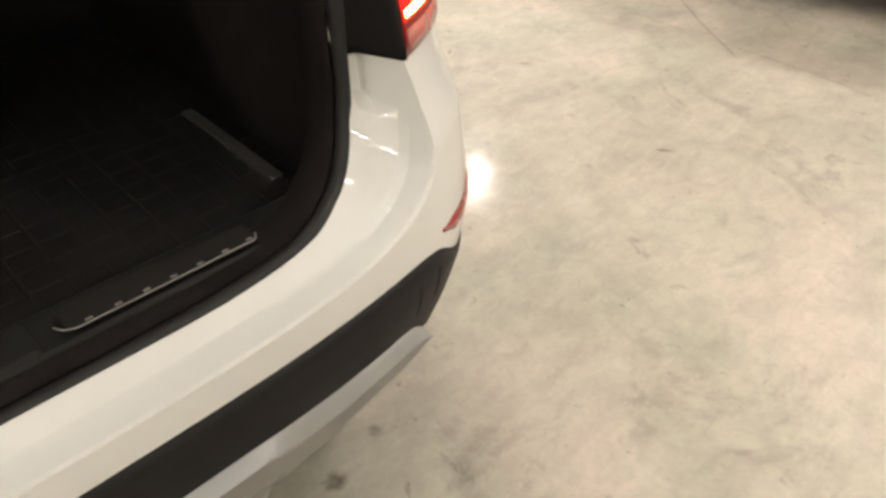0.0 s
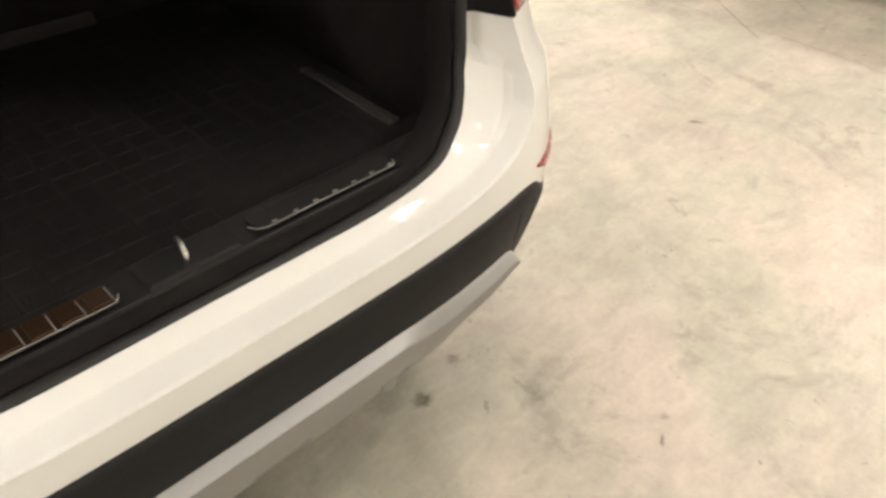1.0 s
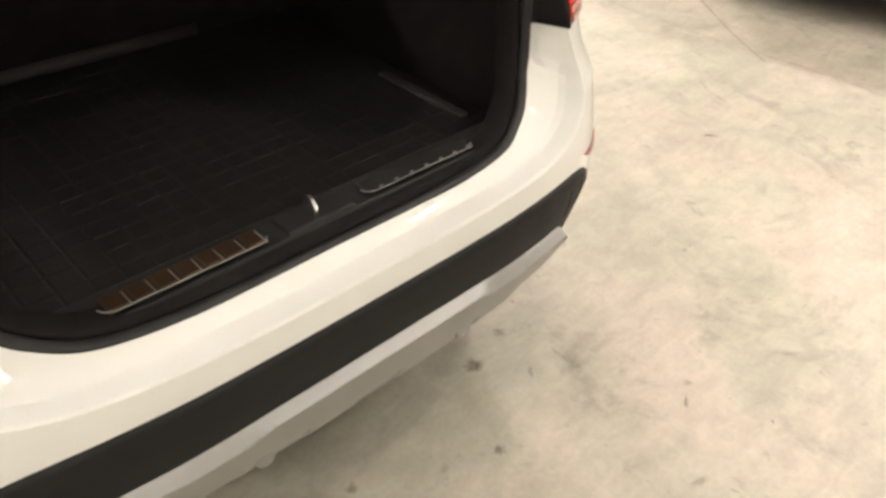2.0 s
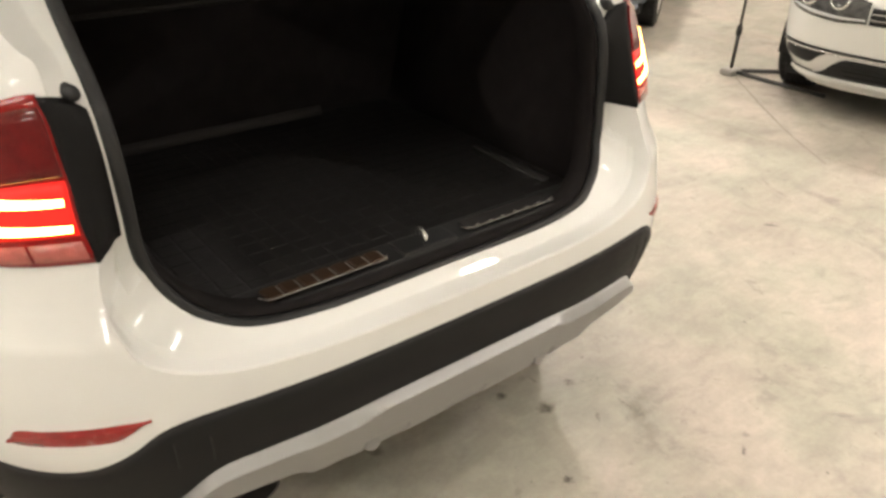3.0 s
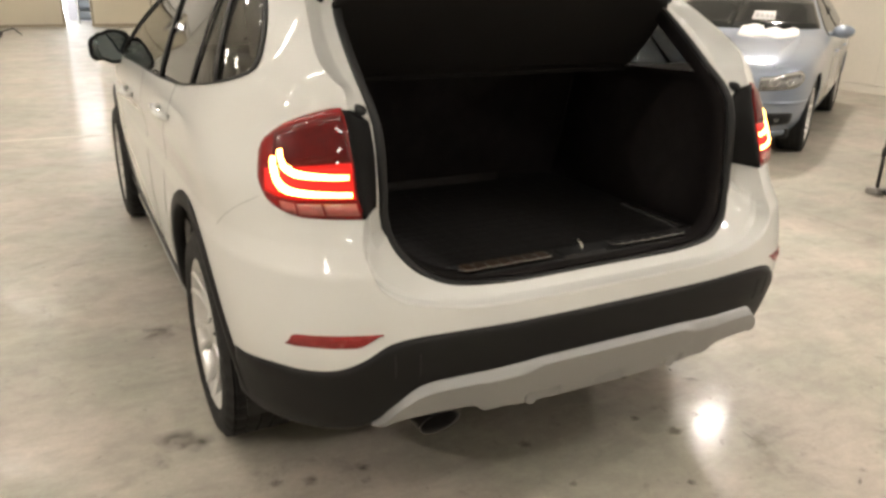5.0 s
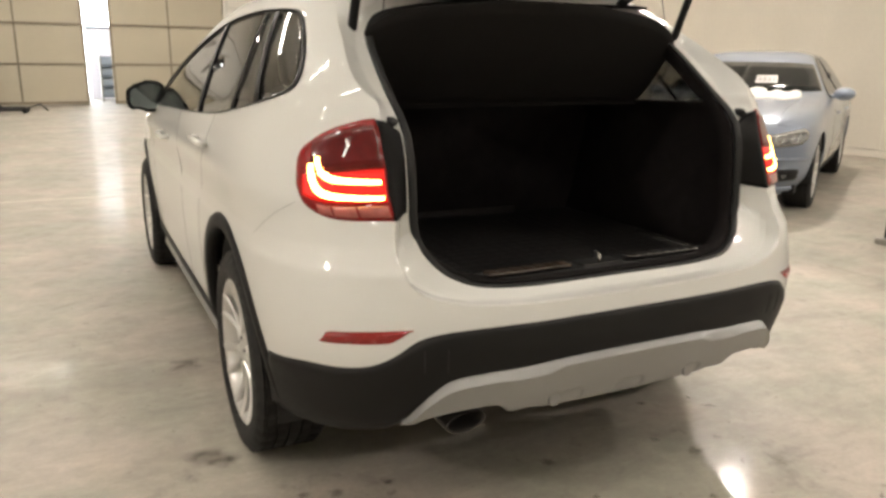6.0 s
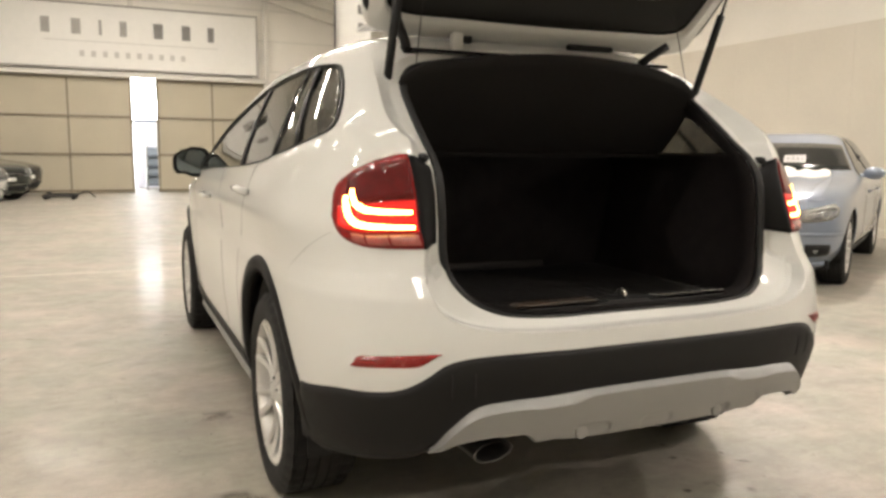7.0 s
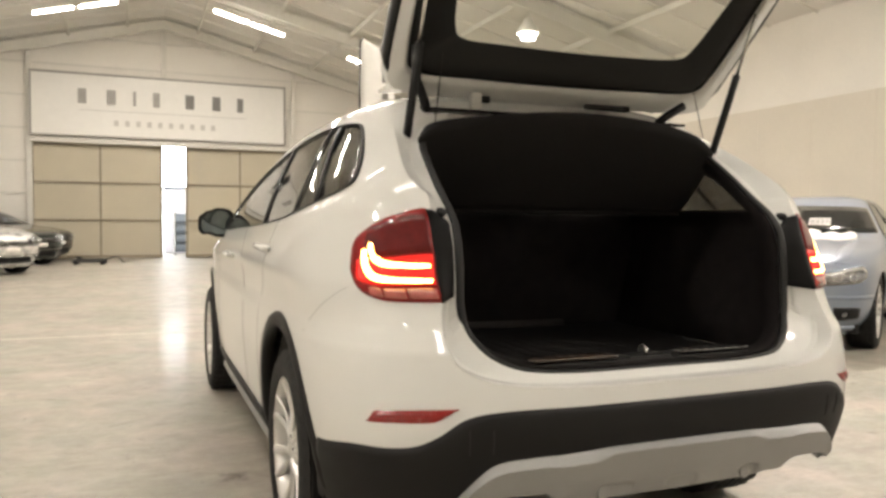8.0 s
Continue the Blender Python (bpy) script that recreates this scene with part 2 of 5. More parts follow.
east = hall_wall("wall_east", pose(X_RIGHT, Y_FAR + .2, 0, 0, 0, -90), Y_FAR - Y_BACK + .4, 5.2, M["wall"], "cream panelled side wall of the hall")
y = Y_BACK
while y < Y_FAR:
    ob = part("wall_panel", box(X_RIGHT - .03, y + .0015, .12, X_RIGHT - .002, min(y + 1.15, Y_FAR) - .0015, 3.12, .002), M["wall_low"])
    ob.parent = east
    ob.matrix_parent_inverse = east.matrix_world.inverted()
    y += 1.15
ob = part("baseboard", box(X_RIGHT - .04, Y_BACK, 0, X_RIGHT - .004, Y_FAR, .11, .004), M["wall_low"])
tagged(ob, "low cream kerb along the foot of the wall", "baseboard", kind="structure")
hall_wall("wall_west", pose(X_LEFT, Y_BACK - .2, 0, 0, 0, 90), Y_FAR - Y_BACK + .4, 5.2, M["wall"], "cream panelled side wall of the hall")
hall_wall("wall_south", pose(X_RIGHT, Y_BACK, 0, 0, 0, 180), X_RIGHT - X_LEFT, 7.2, M["wall"], "cream panelled end wall of the hall")

# ceiling: two slopes of ribbed sheet in one mesh
bm = bmesh.new()
for side in (-1, 1):
    x_e = X_LEFT if side < 0 else X_RIGHT
    box(0, 0, 0, 1, 1, 1, bm=bm, m=Matrix(((x_e - RIDGE_X, 0, 0, RIDGE_X), (0, Y_FAR - Y_BACK, 0, Y_BACK), (EAVE - RIDGE, 0, .15, RIDGE), (0, 0, 0, 1))))
    for k in range(34):
        y = Y_BACK + .5 + k
        box(0, 0, 0, 1, 1, 1, bm=bm, m=Matrix(((x_e - RIDGE_X, 0, 0, RIDGE_X), (0, .03, 0, y), (EAVE - RIDGE, 0, .04, RIDGE - .04), (0, 0, 0, 1))))
bmesh.ops.recalc_face_normals(bm, faces=bm.faces)
tagged(part("ceiling", bm, M["roof"]), "white ribbed sheet roof with a shallow pitch", "ceiling", kind="structure")

# steel frames across the hall, with purlins
for k, y in enumerate((-7.0, -1.0, 5.0, 11.0, 17.0, 21.7)):
    frame_steel = thing("roof_truss", "cream painted steel portal frame under the roof", "steel frame", pose(0, y, 0), "portal frames")
    for side, name in ((-1, "rafter"), (1, "rafter")):
        x_e = X_LEFT if side < 0 else X_RIGHT
        d = Vector((x_e - RIDGE_X, 0, EAVE - RIDGE))
        b = bmesh.new()
        for lo, hi, half in ((-.36, -.34, .08), (-.34, -.08, .006), (-.08, -.06, .08)):
            box(0, -half, lo, 1, half, hi, bm=b, m=Matrix(((d.x, 0, 0, RIDGE_X), (0, 1, 0, 0), (d.z, 0, 1, RIDGE), (0, 0, 0, 1))))
        part(name, b, M["girder"], frame_steel)
    x_c = X_LEFT + .12
    part("column", box(x_c - .08, -.08, 0, x_c + .08, .08, roof_height(x_c) - .30, .006), M["girder"], frame_steel)
for x in (-8.5, -6.6, -4.8, -3.0, -1.5, .4, 2.0, 3.7, 5.5, 7.3):
    z = roof_height(x) - .16
    tagged(part("purlin", box(x - .03, Y_BACK + .02, z, x + .03, Y_FAR - .02, z + .10), M["girder"]), "cream steel purlin along the roof", "purlin", "purlins", "structure")

# the end wall: sheeting, sliding doors with an open gap, sign board above
DOOR_L, DOOR_R, DOOR_TOP, GAP_L, GAP_R = -4.0, 3.2, 3.25, -.59, .05
wn = new("wall_north")
tagged(wn, "end wall of horizontal cream sheeting with steel posts", "wall", kind="structure")
part("wall_sheet", box(X_LEFT, Y_FAR, 0, DOOR_L - .1, Y_FAR + .2, 4.6), M["wall"], wn)
part("wall_sheet", box(DOOR_R + .1, Y_FAR, 0, X_RIGHT, Y_FAR + .2, 4.6), M["wall"], wn)
part("wall_sheet", box(DOOR_L - .1, Y_FAR, DOOR_TOP + .1, DOOR_R + .1, Y_FAR + .2, 4.6), M["wall"], wn)
b = bmesh.new()
tri = [[b.verts.new((x, y, z)) for x, z in ((X_LEFT, 4.6), (X_RIGHT, 4.6), (RIDGE_X, RIDGE + .1))] for y in (Y_FAR, Y_FAR + .2)]
b.faces.new(tri[0])
b.faces.new(tri[1][::-1])
for i in range(3):
    b.faces.new((tri[0][i], tri[1][i], tri[1][(i + 1) % 3], tri[0][(i + 1) % 3]))
bmesh.ops.recalc_face_normals(b, faces=b.faces)
part("wall_sheet", b, M["wall"], wn)
for z in (.9, 1.8, 2.7, 3.6, 4.5, 5.4, 6.2):
    reach = 20 if z < EAVE else (RIDGE - z) / (RIDGE - EAVE) * 9.4
    for a, c in ((max(X_LEFT, RIDGE_X - reach), DOOR_L - .1), (DOOR_R + .1, min(X_RIGHT, RIDGE_X + reach))) if z < 4.5 else ((max(X_LEFT, RIDGE_X - reach), min(X_RIGHT, RIDGE_X + reach)),):
        part("rail", box(a, Y_FAR - .03, z, c, Y_FAR - .003, z + .05), M["girder"], wn)
for x in (-7.2, DOOR_L - .02, RIDGE_X, DOOR_R + .02, 6.2):
    part("post", box(x - .07, Y_FAR - .14, DOOR_TOP + .1 if x == RIDGE_X else 0, x + .07, Y_FAR - .004, roof_height(x) - .2, .006), M["girder"], wn)
part("door_track", box(DOOR_L, Y_FAR - .20, DOOR_TOP, DOOR_R, Y_FAR - .005, DOOR_TOP + .13, .008), M["girder"], wn)


def sliding_door(x0, x1, bars):
    d = thing("sliding_door", "beige panelled sliding door standing partly open", "door", pose(0, Y_FAR + .04, 0), "sliding doors")
    part("door_leaf", box(x0, 0, .002, x1, .06, DOOR_TOP + .085), M["shutter"], d)
    for z in (.03, 1.06, 2.12, DOOR_TOP - .07):
        part("rail", box(x0, -.03, z, x1, -.002, z + .06, .004), M["shutter_bar"], d)
    for x in bars:
        part("stile", box(x - .025, -.024, .09, x + .025, -.004, DOOR_TOP - .07), M["shutter_bar"], d)


sliding_door(DOOR_L, GAP_L, (DOOR_L + .04, -2.25, GAP_L - .04))
sliding_door(GAP_R, DOOR_R, (GAP_R + .04, 1.62, DOOR_R - .04))
bm = bmesh.new()
bmesh.ops.create_grid(bm, x_segments=1, y_segments=1, size=1, matrix=pose(-.3, Y_FAR + 9, 4, 90) @ Matrix.Diagonal((8, 6, 1, 1)))
tagged(part("backdrop", bm, M["outside"]), "bright daylight beyond the open door", "backdrop", kind="structure")
# what stands in the yard outside the gap
rack = thing("storage_rack", "blue-grey storage rack standing in the yard", "rack", pose(.02, Y_FAR + 1.6, 0))
for z in (.12, .42, .72, 1.02):
    part("shelf", box(-.22, 0, z, .5, .4, z + .05, .004), M["rack"], rack)
    part("crate", box(-.20, .05, z + .052, .44, .35, z + .24, .01), M["crate"], rack)
part("back_panel", box(-.22, .42, .1, .5, .44, 1.32), M["crate"], rack)
for x in (-.22, .46):
    part("upright", box(x, -.01, 0, x + .04, .41, 1.36, .004), M["letter"], rack)
yard = thing("yard_hut", "pale lavender hut standing in the yard outside", "hut", pose(.6, Y_FAR + 3.4, 0))
part("wall", box(-1.02, 0, 0, 1.6, 2.0, 2.16, .01), M["hut"], yard)
part("roof_edge", box(-1.06, -.04, 2.16, 1.64, 2.04, 2.24, .01), M["rack"], yard)

sign = thing("sign_board", "large white framed sign board above the doors", "sign", pose(0, Y_FAR - .22, 0))
S0, S1, SZ0, SZ1 = -4.0, 2.95, 3.42, 5.2
part("board", box(S0, 0, SZ0, S1, .05, SZ1), M["sign"], sign)
for b in (box(S0, -.02, SZ1 - .05, S1, -.002, SZ1), box(S0, -.02, SZ0, S1, -.002, SZ0 + .05), box(S0, -.02, SZ0 + .05, S0 + .05, -.002, SZ1 - .05), box(S1 - .05, -.02, SZ0 + .05, S1, -.002, SZ1 - .05)):
    part("frame_strip", b, M["frame_grey"], sign)
for x, wd, shade in ((-2.69, .30, "letter_mid"), (-1.94, .31, "letter_mid"), (-1.335, .10, "letter_mid"), (-.75, .25, "letter_mid"), (.165, .34, "letter"), (.915, .32, "letter"), (1.60, .24, "letter")):
    part("bar", box(x - wd * .36, -.016, 4.35, x + wd * .36, -.002, 4.76), M[shade], sign, "plain grey bar")
part("rule", box(-2.75, -.012, 4.16, 1.80, -.002, 4.18), M["letter_pale"], sign)
for k in range(10):
    x = -1.82 + k * .293
    part("bar", box(x - .06, -.012, 3.76, x + .06, -.002, 3.92), M["letter_pale"], sign, "plain pale grey bar")


# strip lamps across the slopes
def strip_lamp(x, y, slope):
    z = roof_height(x) - .55
    lamp = thing("strip_lamp", "lit twin fluorescent strip lamp under the roof", "lamp", pose(x, y, z, 0, math.degrees(slope), 0), "strip lamps")
    part("housing", box(-.43, -.10, 0, .43, .10, .06, .01), M["girder"], lamp)
    part("tube", box(-.41, -.08, -.03, .41, .08, -.004, .01), M["tube"], lamp, "glowing tube")


slope = math.atan2(RIDGE - EAVE, 9.4)
for y in (-7.1, -3.6, -.1, 3.4, 6.9, 10.4, 13.9, 17.4):
    for x in (-5.9, -3.0, -2.08):
        strip_lamp(x, y, -slope)
    for x in (.85, 1.72) if y in (-.1, 3.4) else (.85, 1.72, 4.15):
        strip_lamp(x, y, slope)
for x, y, w in ((-2.54, 3.4, 7), (1.28, 3.4, 10), (-2.54, 10.4, 54), (1.28, 10.4, 70), (4.15, 10.4, 36), (4.15, 6.9, 44), (-2.54, 17.4, 92), (1.28, 17.4, 92), (-2.54, -3.6, 8), (1.28, -7.1, 18)):
    d = -slope if x < RIDGE_X else slope
    lamp = area_lamp("ceiling_light", (x, y, roof_height(x) - .47), (x, y, 0), .82 if x > 4 else 1.75, .16, w)
    lamp.matrix_world = pose(x, y, roof_height(x) - .60, 0, math.degrees(d), 0)
# flood lamps hung from the roof
def flood_lamp(x, y, z, aim, watts):
    f = thing("flood_lamp", "lit round flood lamp hung under the roof", "lamp", pose(x, y, z), "flood lamps")
    part("hood", lathe([(-.02, .20), (.05, .20), (.16, .12), (.26, .08), (.28, .0)], 32, "z"), M["girder"], f, smooth=True)
    part("lens", lathe([(-.025, .0), (-.025, .17), (-.015, .19)], 32, "z"), M["flood"], f, "glowing lens")
    part("hanger", rod([(0, 0, .28), (0, 0, roof_height(x) - z)], .02), M["girder"], f)
    area_lamp("flood_light", (x, y, z - .05), aim, .27, .27, watts)


flood_lamp(6.48, 5.10, 4.6, (1.5, .5, 0), 270)
flood_lamp(3.4, -1.25, 5.2, (0, 1.5, 0), 85)
flood_lamp(7.4, -.6, 4.5, (1.0, .6, 0), 230)
flood_lamp(-7.9, -.6, 4.65, (-1.0, .6, 0), 235)
flood_lamp(5.5, 11.0, 4.65, (4.0, 9.0, 0), 60)

# ---- the shape of a car's shell: one contour in plan for every height (half width, rear end, front end) ----
SUV = dict(
    z=[.20, .26, .30, .36, .45, .56, .62, .67, .695, .72, .763, .785, .80, .86, .925, 1.0, 1.06, 1.12, 1.20, 1.30, 1.40, 1.46, 1.50, 1.53, 1.545],
    w=[.806, .851, .871, .888, .897, .907, .910, .911, .911, .911, .9105, .905, .903, .909, .922, .908, .892, .868, .825, .769, .705, .650, .582, .44, .13],
    r=[.34, .20, .11, .055, .025, .0, .006, .012, .018, .024, .034, .053, .063, .093, .121, .146, .162, .18, .245, .385, .55, .65, .74, .90, 1.25],
    f=[4.1, 4.14, 4.17, 4.2, 4.24, 4.28, 4.28, 4.27, 4.26, 4.25, 4.22, 4.20, 4.18, 4.08, 3.85, 3.25, 3.06, 2.95, 2.80, 2.58, 2.34, 2.16, 1.98, 1.75, 1.35],
    d=.80, df=.72, front=3.7, crease=.765, taper=.05)
HATCH = dict(
    z=[.16, .24, .32, .42, .52, .60, .68, .74, .80, .86, .91, .95, 1.02, 1.10, 1.20, 1.30, 1.36, 1.39, 1.41, 1.42],
    w=[.74, .80, .85, .868, .878, .88, .882, .884, .882, .872, .855, .82, .765, .715, .65, .585, .53, .44, .31, .10],
    r=[.30, .12, .05, .02, .0, .01, .02, .03, .04, .06, .08, .10, .16, .25, .37, .50, .62, .75, .95, 1.3],
    f=[4.14, 4.22, 4.27, 4.30, 4.31, 4.32, 4.31, 4.28, 4.20, 3.98, 3.60, 3.20, 3.00, 2.84, 2.62, 2.38, 2.18, 2.02, 1.8, 1.4],
    d=.80, df=.50, front=4.8, crease=9, taper=.012)
POWER = 3.7


def smooth(car):
    """Fine, evenly spaced tables of the contours, rounded less towards the roof."""
    car["fine"] = np.arange(car["z"][0], car["z"][-1] + .001, .002)
    for k in "wrf":
        raw = np.interp(car["fine"], car["z"], car[k])
        out = []
        for wide in (.021, .007):
            g = np.exp(-.5 * (np.arange(-40, 41) * .002 / wide) ** 2)
            pad = np.concatenate([2 * raw[0] - raw[40:0:-1], raw, 2 * raw[-1] - raw[-2:-42:-1]])
            out.append(np.convolve(pad, g / g.sum(), "valid"))
        t = np.clip((car["fine"] - (car["z"][-1] - .20)) / .12, 0, 1)
        t = np.maximum(t * t * (3 - 2 * t), np.exp(-((car["fine"] - car["crease"]) / .045) ** 4))
        car["fine_" + k] = out[0] * (1 - t) + out[1] * t


smooth(SUV)
smooth(HATCH)
_a = np.linspace(0, math.pi / 2, 400)
_cx, _cy = np.sin(_a) ** (2 / POWER), .8 * (1 - np.cos(_a) ** (2 / POWER))
_len = np.concatenate([[0], np.cumsum(np.hypot(np.diff(_cx), np.diff(_cy)))])
_len /= _len[-1]


def shell(s, z, off=0.0, car=SUV):
    """The point on the shell: s from 0 (rear middle) over 1 (side begins) and 2 (side ends) to 3 (front middle), negative on the left."""
    w, r, f = (float(np.interp(z, car["fine"], car["fine_" + k])) for k in "wrf")
    k, side = abs(s), math.copysign(1, s)
    d, df = car["d"], car["df"]
    df = max(min(df, f - r - d), .3 * (f - r))
    d = min(d, f - r - df)
    e0, e1 = r + d, f - df
    h = min(max((z - 1.06) / .18, 0), 1)
    n = 2 / (POWER + (4.7 - POWER) * h * h * (3 - 2 * h))
    nf = 2 / car["front"]
    if k <= 1:
        a = np.interp(k, _len, _a)
        x, y = w * math.sin(a) ** n, r + d * (1 - max(math.cos(a), 0) ** n)
    elif k <= 2:
        x, y = w, e0 + (k - 1) * (e1 - e0)
    else:
        a = np.interp(3 - k, _len, _a)
        x, y = w * math.sin(a) ** nf, e1 + df * max(math.cos(a), 0) ** nf
    x *= 1 - car["taper"] * min(max((y - 2.6) / 1.6, 0), 1) ** 2
    p = Vector((side * x, y, z))
    if off:
        e = 2e-3
        ds = shell(s + e, z, 0, car) - shell(s - e, z, 0, car)
        dz = shell(s, z + e, 0, car) - shell(s, z - e, 0, car)
        p += ds.cross(dz).normalized() * float(off)
    return p


def shell_xz(x, z, off=0.0, car=SUV):
    """The point of the shell's rear at the given x and height."""
    lo, hi = 0.0, 1.0
    for _ in range(26):
        mid = (lo + hi) / 2
        lo, hi = (mid, hi) if shell(mid, z, 0, car).x < abs(x) else (lo, mid)
    return shell(math.copysign(max(lo, 1e-3), x if x else 1), z, off, car)


def shell_side(y, z, left=True, off=0.0, car=SUV):
    """The point of the shell's side at the given y and height."""
    lo, hi = 0.0, 3.0
    for _ in range(30):
        mid = (lo + hi) / 2
        lo, hi = (mid, hi) if shell(mid, z, 0, car).y < y else (lo, mid)
    return shell(-lo if left else lo, z, off, car)

# ---- the white car with its open boot ----
car = thing("car", "white compact SUV with its tailgate open and tail lamps lit", "car", pose(.022, 0, 0))


def mirrored(half):
    """A loop in x and z from its half, from the bottom middle up to the top middle."""
    return [(x, z) for x, z in half] + [(-x, z) for x, z in half[::-1] if x > 1e-6]


JAMB_HALF = [(0, .668), (.15, .668), (.30, .670), (.42, .675), (.50, .683), (.57, .700), (.616, .728), (.634, .765), (.640, .80), (.637, .84), (.630, .872), (.626, .90),
             (.626, 1.0), (.630, 1.10), (.630, 1.152), (.646, 1.171), (.662, 1.205), (.659, 1.245), (.640, 1.304), (.612, 1.376), (.565, 1.435), (.40, 1.470), (.2, 1.482), (0, 1.486)]
APER_HALF = [(0, .694), (.13, .694), (.26, .695), (.37, .700), (.435, .711), (.487, .737), (.523, .776), (.541, .812), (.547, .845), (.549, .872), (.549, .90), (.549, .93),
             (.549, 1.0), (.551, 1.09), (.551, 1.14), (.550, 1.166), (.549, 1.20), (.546, 1.245), (.536, 1.308), (.508, 1.352), (.455, 1.384), (.32, 1.407), (.16, 1.419), (0, 1.423)]
JAMB = round_loop([(x, z, 0) for x, z in mirrored(JAMB_HALF)], 4)
APER = round_loop([(x, z, 0) for x, z in mirrored(APER_HALF)], 4)


def cut(ob, cutters):
    """Takes the cutters' bodies out of ob's mesh for good."""
    made = []
    for b in cutters:
        me = bpy.data.meshes.new("cutter")
        bmesh.ops.recalc_face_normals(b, faces=b.faces)
        b.to_mesh(me)
        b.free()
        c = new("cutter", me)
        c.parent = ob.parent
        mod = ob.modifiers.new("cut", "BOOLEAN")
        mod.operation, mod.object, mod.solver = "DIFFERENCE", c, "EXACT"
        made.append(c)
    bpy.context.view_layer.update()
    me = bpy.data.meshes.new_from_object(ob.evaluated_get(bpy.context.evaluated_depsgraph_get()))
    ob.modifiers.clear()
    ob.data = me
    for c in made:
        bpy.data.objects.remove(c)


def prism(loop, y0, y1):
    """A body between y0 and y1 over a loop in x and z."""
    b = bmesh.new()
    f = [[b.verts.new((p[0], y, p[1])) for p in loop] for y in (y0, y1)]
    b.faces.new(f[0])
    b.faces.new(f[1][::-1])
    for i in range(len(loop)):
        j = (i + 1) % len(loop)
        b.faces.new((f[0][i], f[1][i], f[1][j], f[0][j]))
    return b


def side_prism(loop, x0, x1):
    """A body between x0 and x1 over a loop in y and z."""
    b = prism([(p[0], p[1]) for p in loop], x0, x1)
    for v in b.verts:
        v.co = Vector((v.co.y, v.co.x, v.co.z))
    return b


def shell_mesh(table, n_rear=44, n_side=36, n_front=24, n_z=100):
    """The closed outer skin, a thin body with an inner face."""
    zs = np.unique(np.concatenate([np.linspace(table["z"][0], table["z"][-1], n_z), np.interp(np.linspace(0, 1, n_z), np.linspace(0, 1, len(table["z"])), table["z"])]))
    zs = zs[np.concatenate([[True], np.diff(zs) > 6e-3])]
    half = list(np.linspace(0, 1, n_rear)) + list(np.linspace(1, 2, n_side)[1:]) + list(np.linspace(2, 3, n_front)[1:])
    loop = [-s for s in half[::-1]] + half[1:-1]
    rows = [[shell(s if s else 1e-6, z, 0, table) for s in loop] for z in zs]
    b = grid(rows, close_v=True)
    b.verts.ensure_lookup_table()
    n = len(loop)
    top = b.verts.new((0, (table["r"][-1] + table["f"][-1]) / 2, table["z"][-1] + .003))
    last = [v for v in b.verts if abs(v.co.z - zs[-1]) < 1e-6]
    for i in range(n):
        try:
            b.faces.new((last[i], last[(i + 1) % n], top))
        except ValueError:
            pass
    bmesh.ops.remove_doubles(b, verts=b.verts, dist=1e-5)
    bmesh.ops.recalc_face_normals(b, faces=b.faces)
    bmesh.ops.solidify(b, geom=b.faces[:], thickness=.012)
    return b


HUB_R, HUB_F, HUB_X, TYRE = .875, 3.46, .880, .33
WIN = [(.74, 1.385), (.655, 1.345), (.575, 1.30), (.497, 1.245), (.455, 1.20), (.475, 1.170), (.60, 1.138), (.80, 1.110), (1.0, 1.088), (1.4, 1.066), (2.0, 1.05), (2.62, 1.04), (2.4, 1.17), (2.1, 1.28), (1.75, 1.365), (1.5, 1.397), (1.2, 1.408), (.95, 1.404), (.82, 1.397)]


def arch(y0, r, flat=.10):
    """A wheel arch's opening in y and z."""
    return [(y0 + r * math.cos(a), .33 + r * math.sin(a)) for a in np.linspace(math.pi, 0, 25)] + [(y0 + r, flat), (y0 - r, flat)]


body = part("body", shell_mesh(SUV), M["paint"], car)
cut(body, [box(-.595, -.2, .1, .595, .62, .398), box(-1, -.2, .1, 1, .56, .345), prism([(p.x, p.y) for p in JAMB], -.5, 1.15)] + [prism([(k * .58, .412), (k * .655, .380), (k * .74, .335), (k * .74, .1), (k * .58, .1)][::k], -.2, .60) for k in (-1, 1)] + [side_prism(arch(h, .415), *xs) for h in (HUB_R, HUB_F) for xs in ((-1.1, -.55), (.55, 1.1))]
    + [side_prism([(p.x, p.y) for p in round_loop([(a, c, 0) for a, c in WIN], 4)], *xs) for xs in ((-1.1, -.52), (.52, 1.1))])
for p in body.data.polygons:
    p.use_smooth = True
body.data.set_sharp_from_angle(angle=radians(32))

def seal_y(p):
    """How far in the boot's seal runs at a point of its loop."""
    return float(np.interp(p.y, [.694, .72, .80, .875, .95, 1.02, 1.075, 1.116, 1.166, 1.24, 1.316, 1.4, 1.46], [.112, .138, .180, .191, .195, .204, .223, .262, .330, .425, .524, .64, .72])) + .8 * (1 - (1 - (abs(p.x) / .91) ** POWER) ** (1 / POWER)) - .012


def frame_y(skin_y, inner_y, mix, z):
    """The depth of the boot's frame between the skin's edge (mix 0) and the seal (mix 1): a ledge at the sill, a deep rebate at the sides."""
    t = min(max((z - .772) / .03, 0), 1)
    t = t * t * (3 - 2 * t)
    ledge = mix + float(np.interp(mix, (0, .015, .09, .2, .6, 1), (0, .04, .34, .36, .14, 0)))
    rebate = float(np.interp(mix, (0, .03, .46, .52, 1), (0, .07, .98, 1.04, 1.0)))
    return skin_y + (inner_y - skin_y) * (ledge + (rebate - ledge) * t)


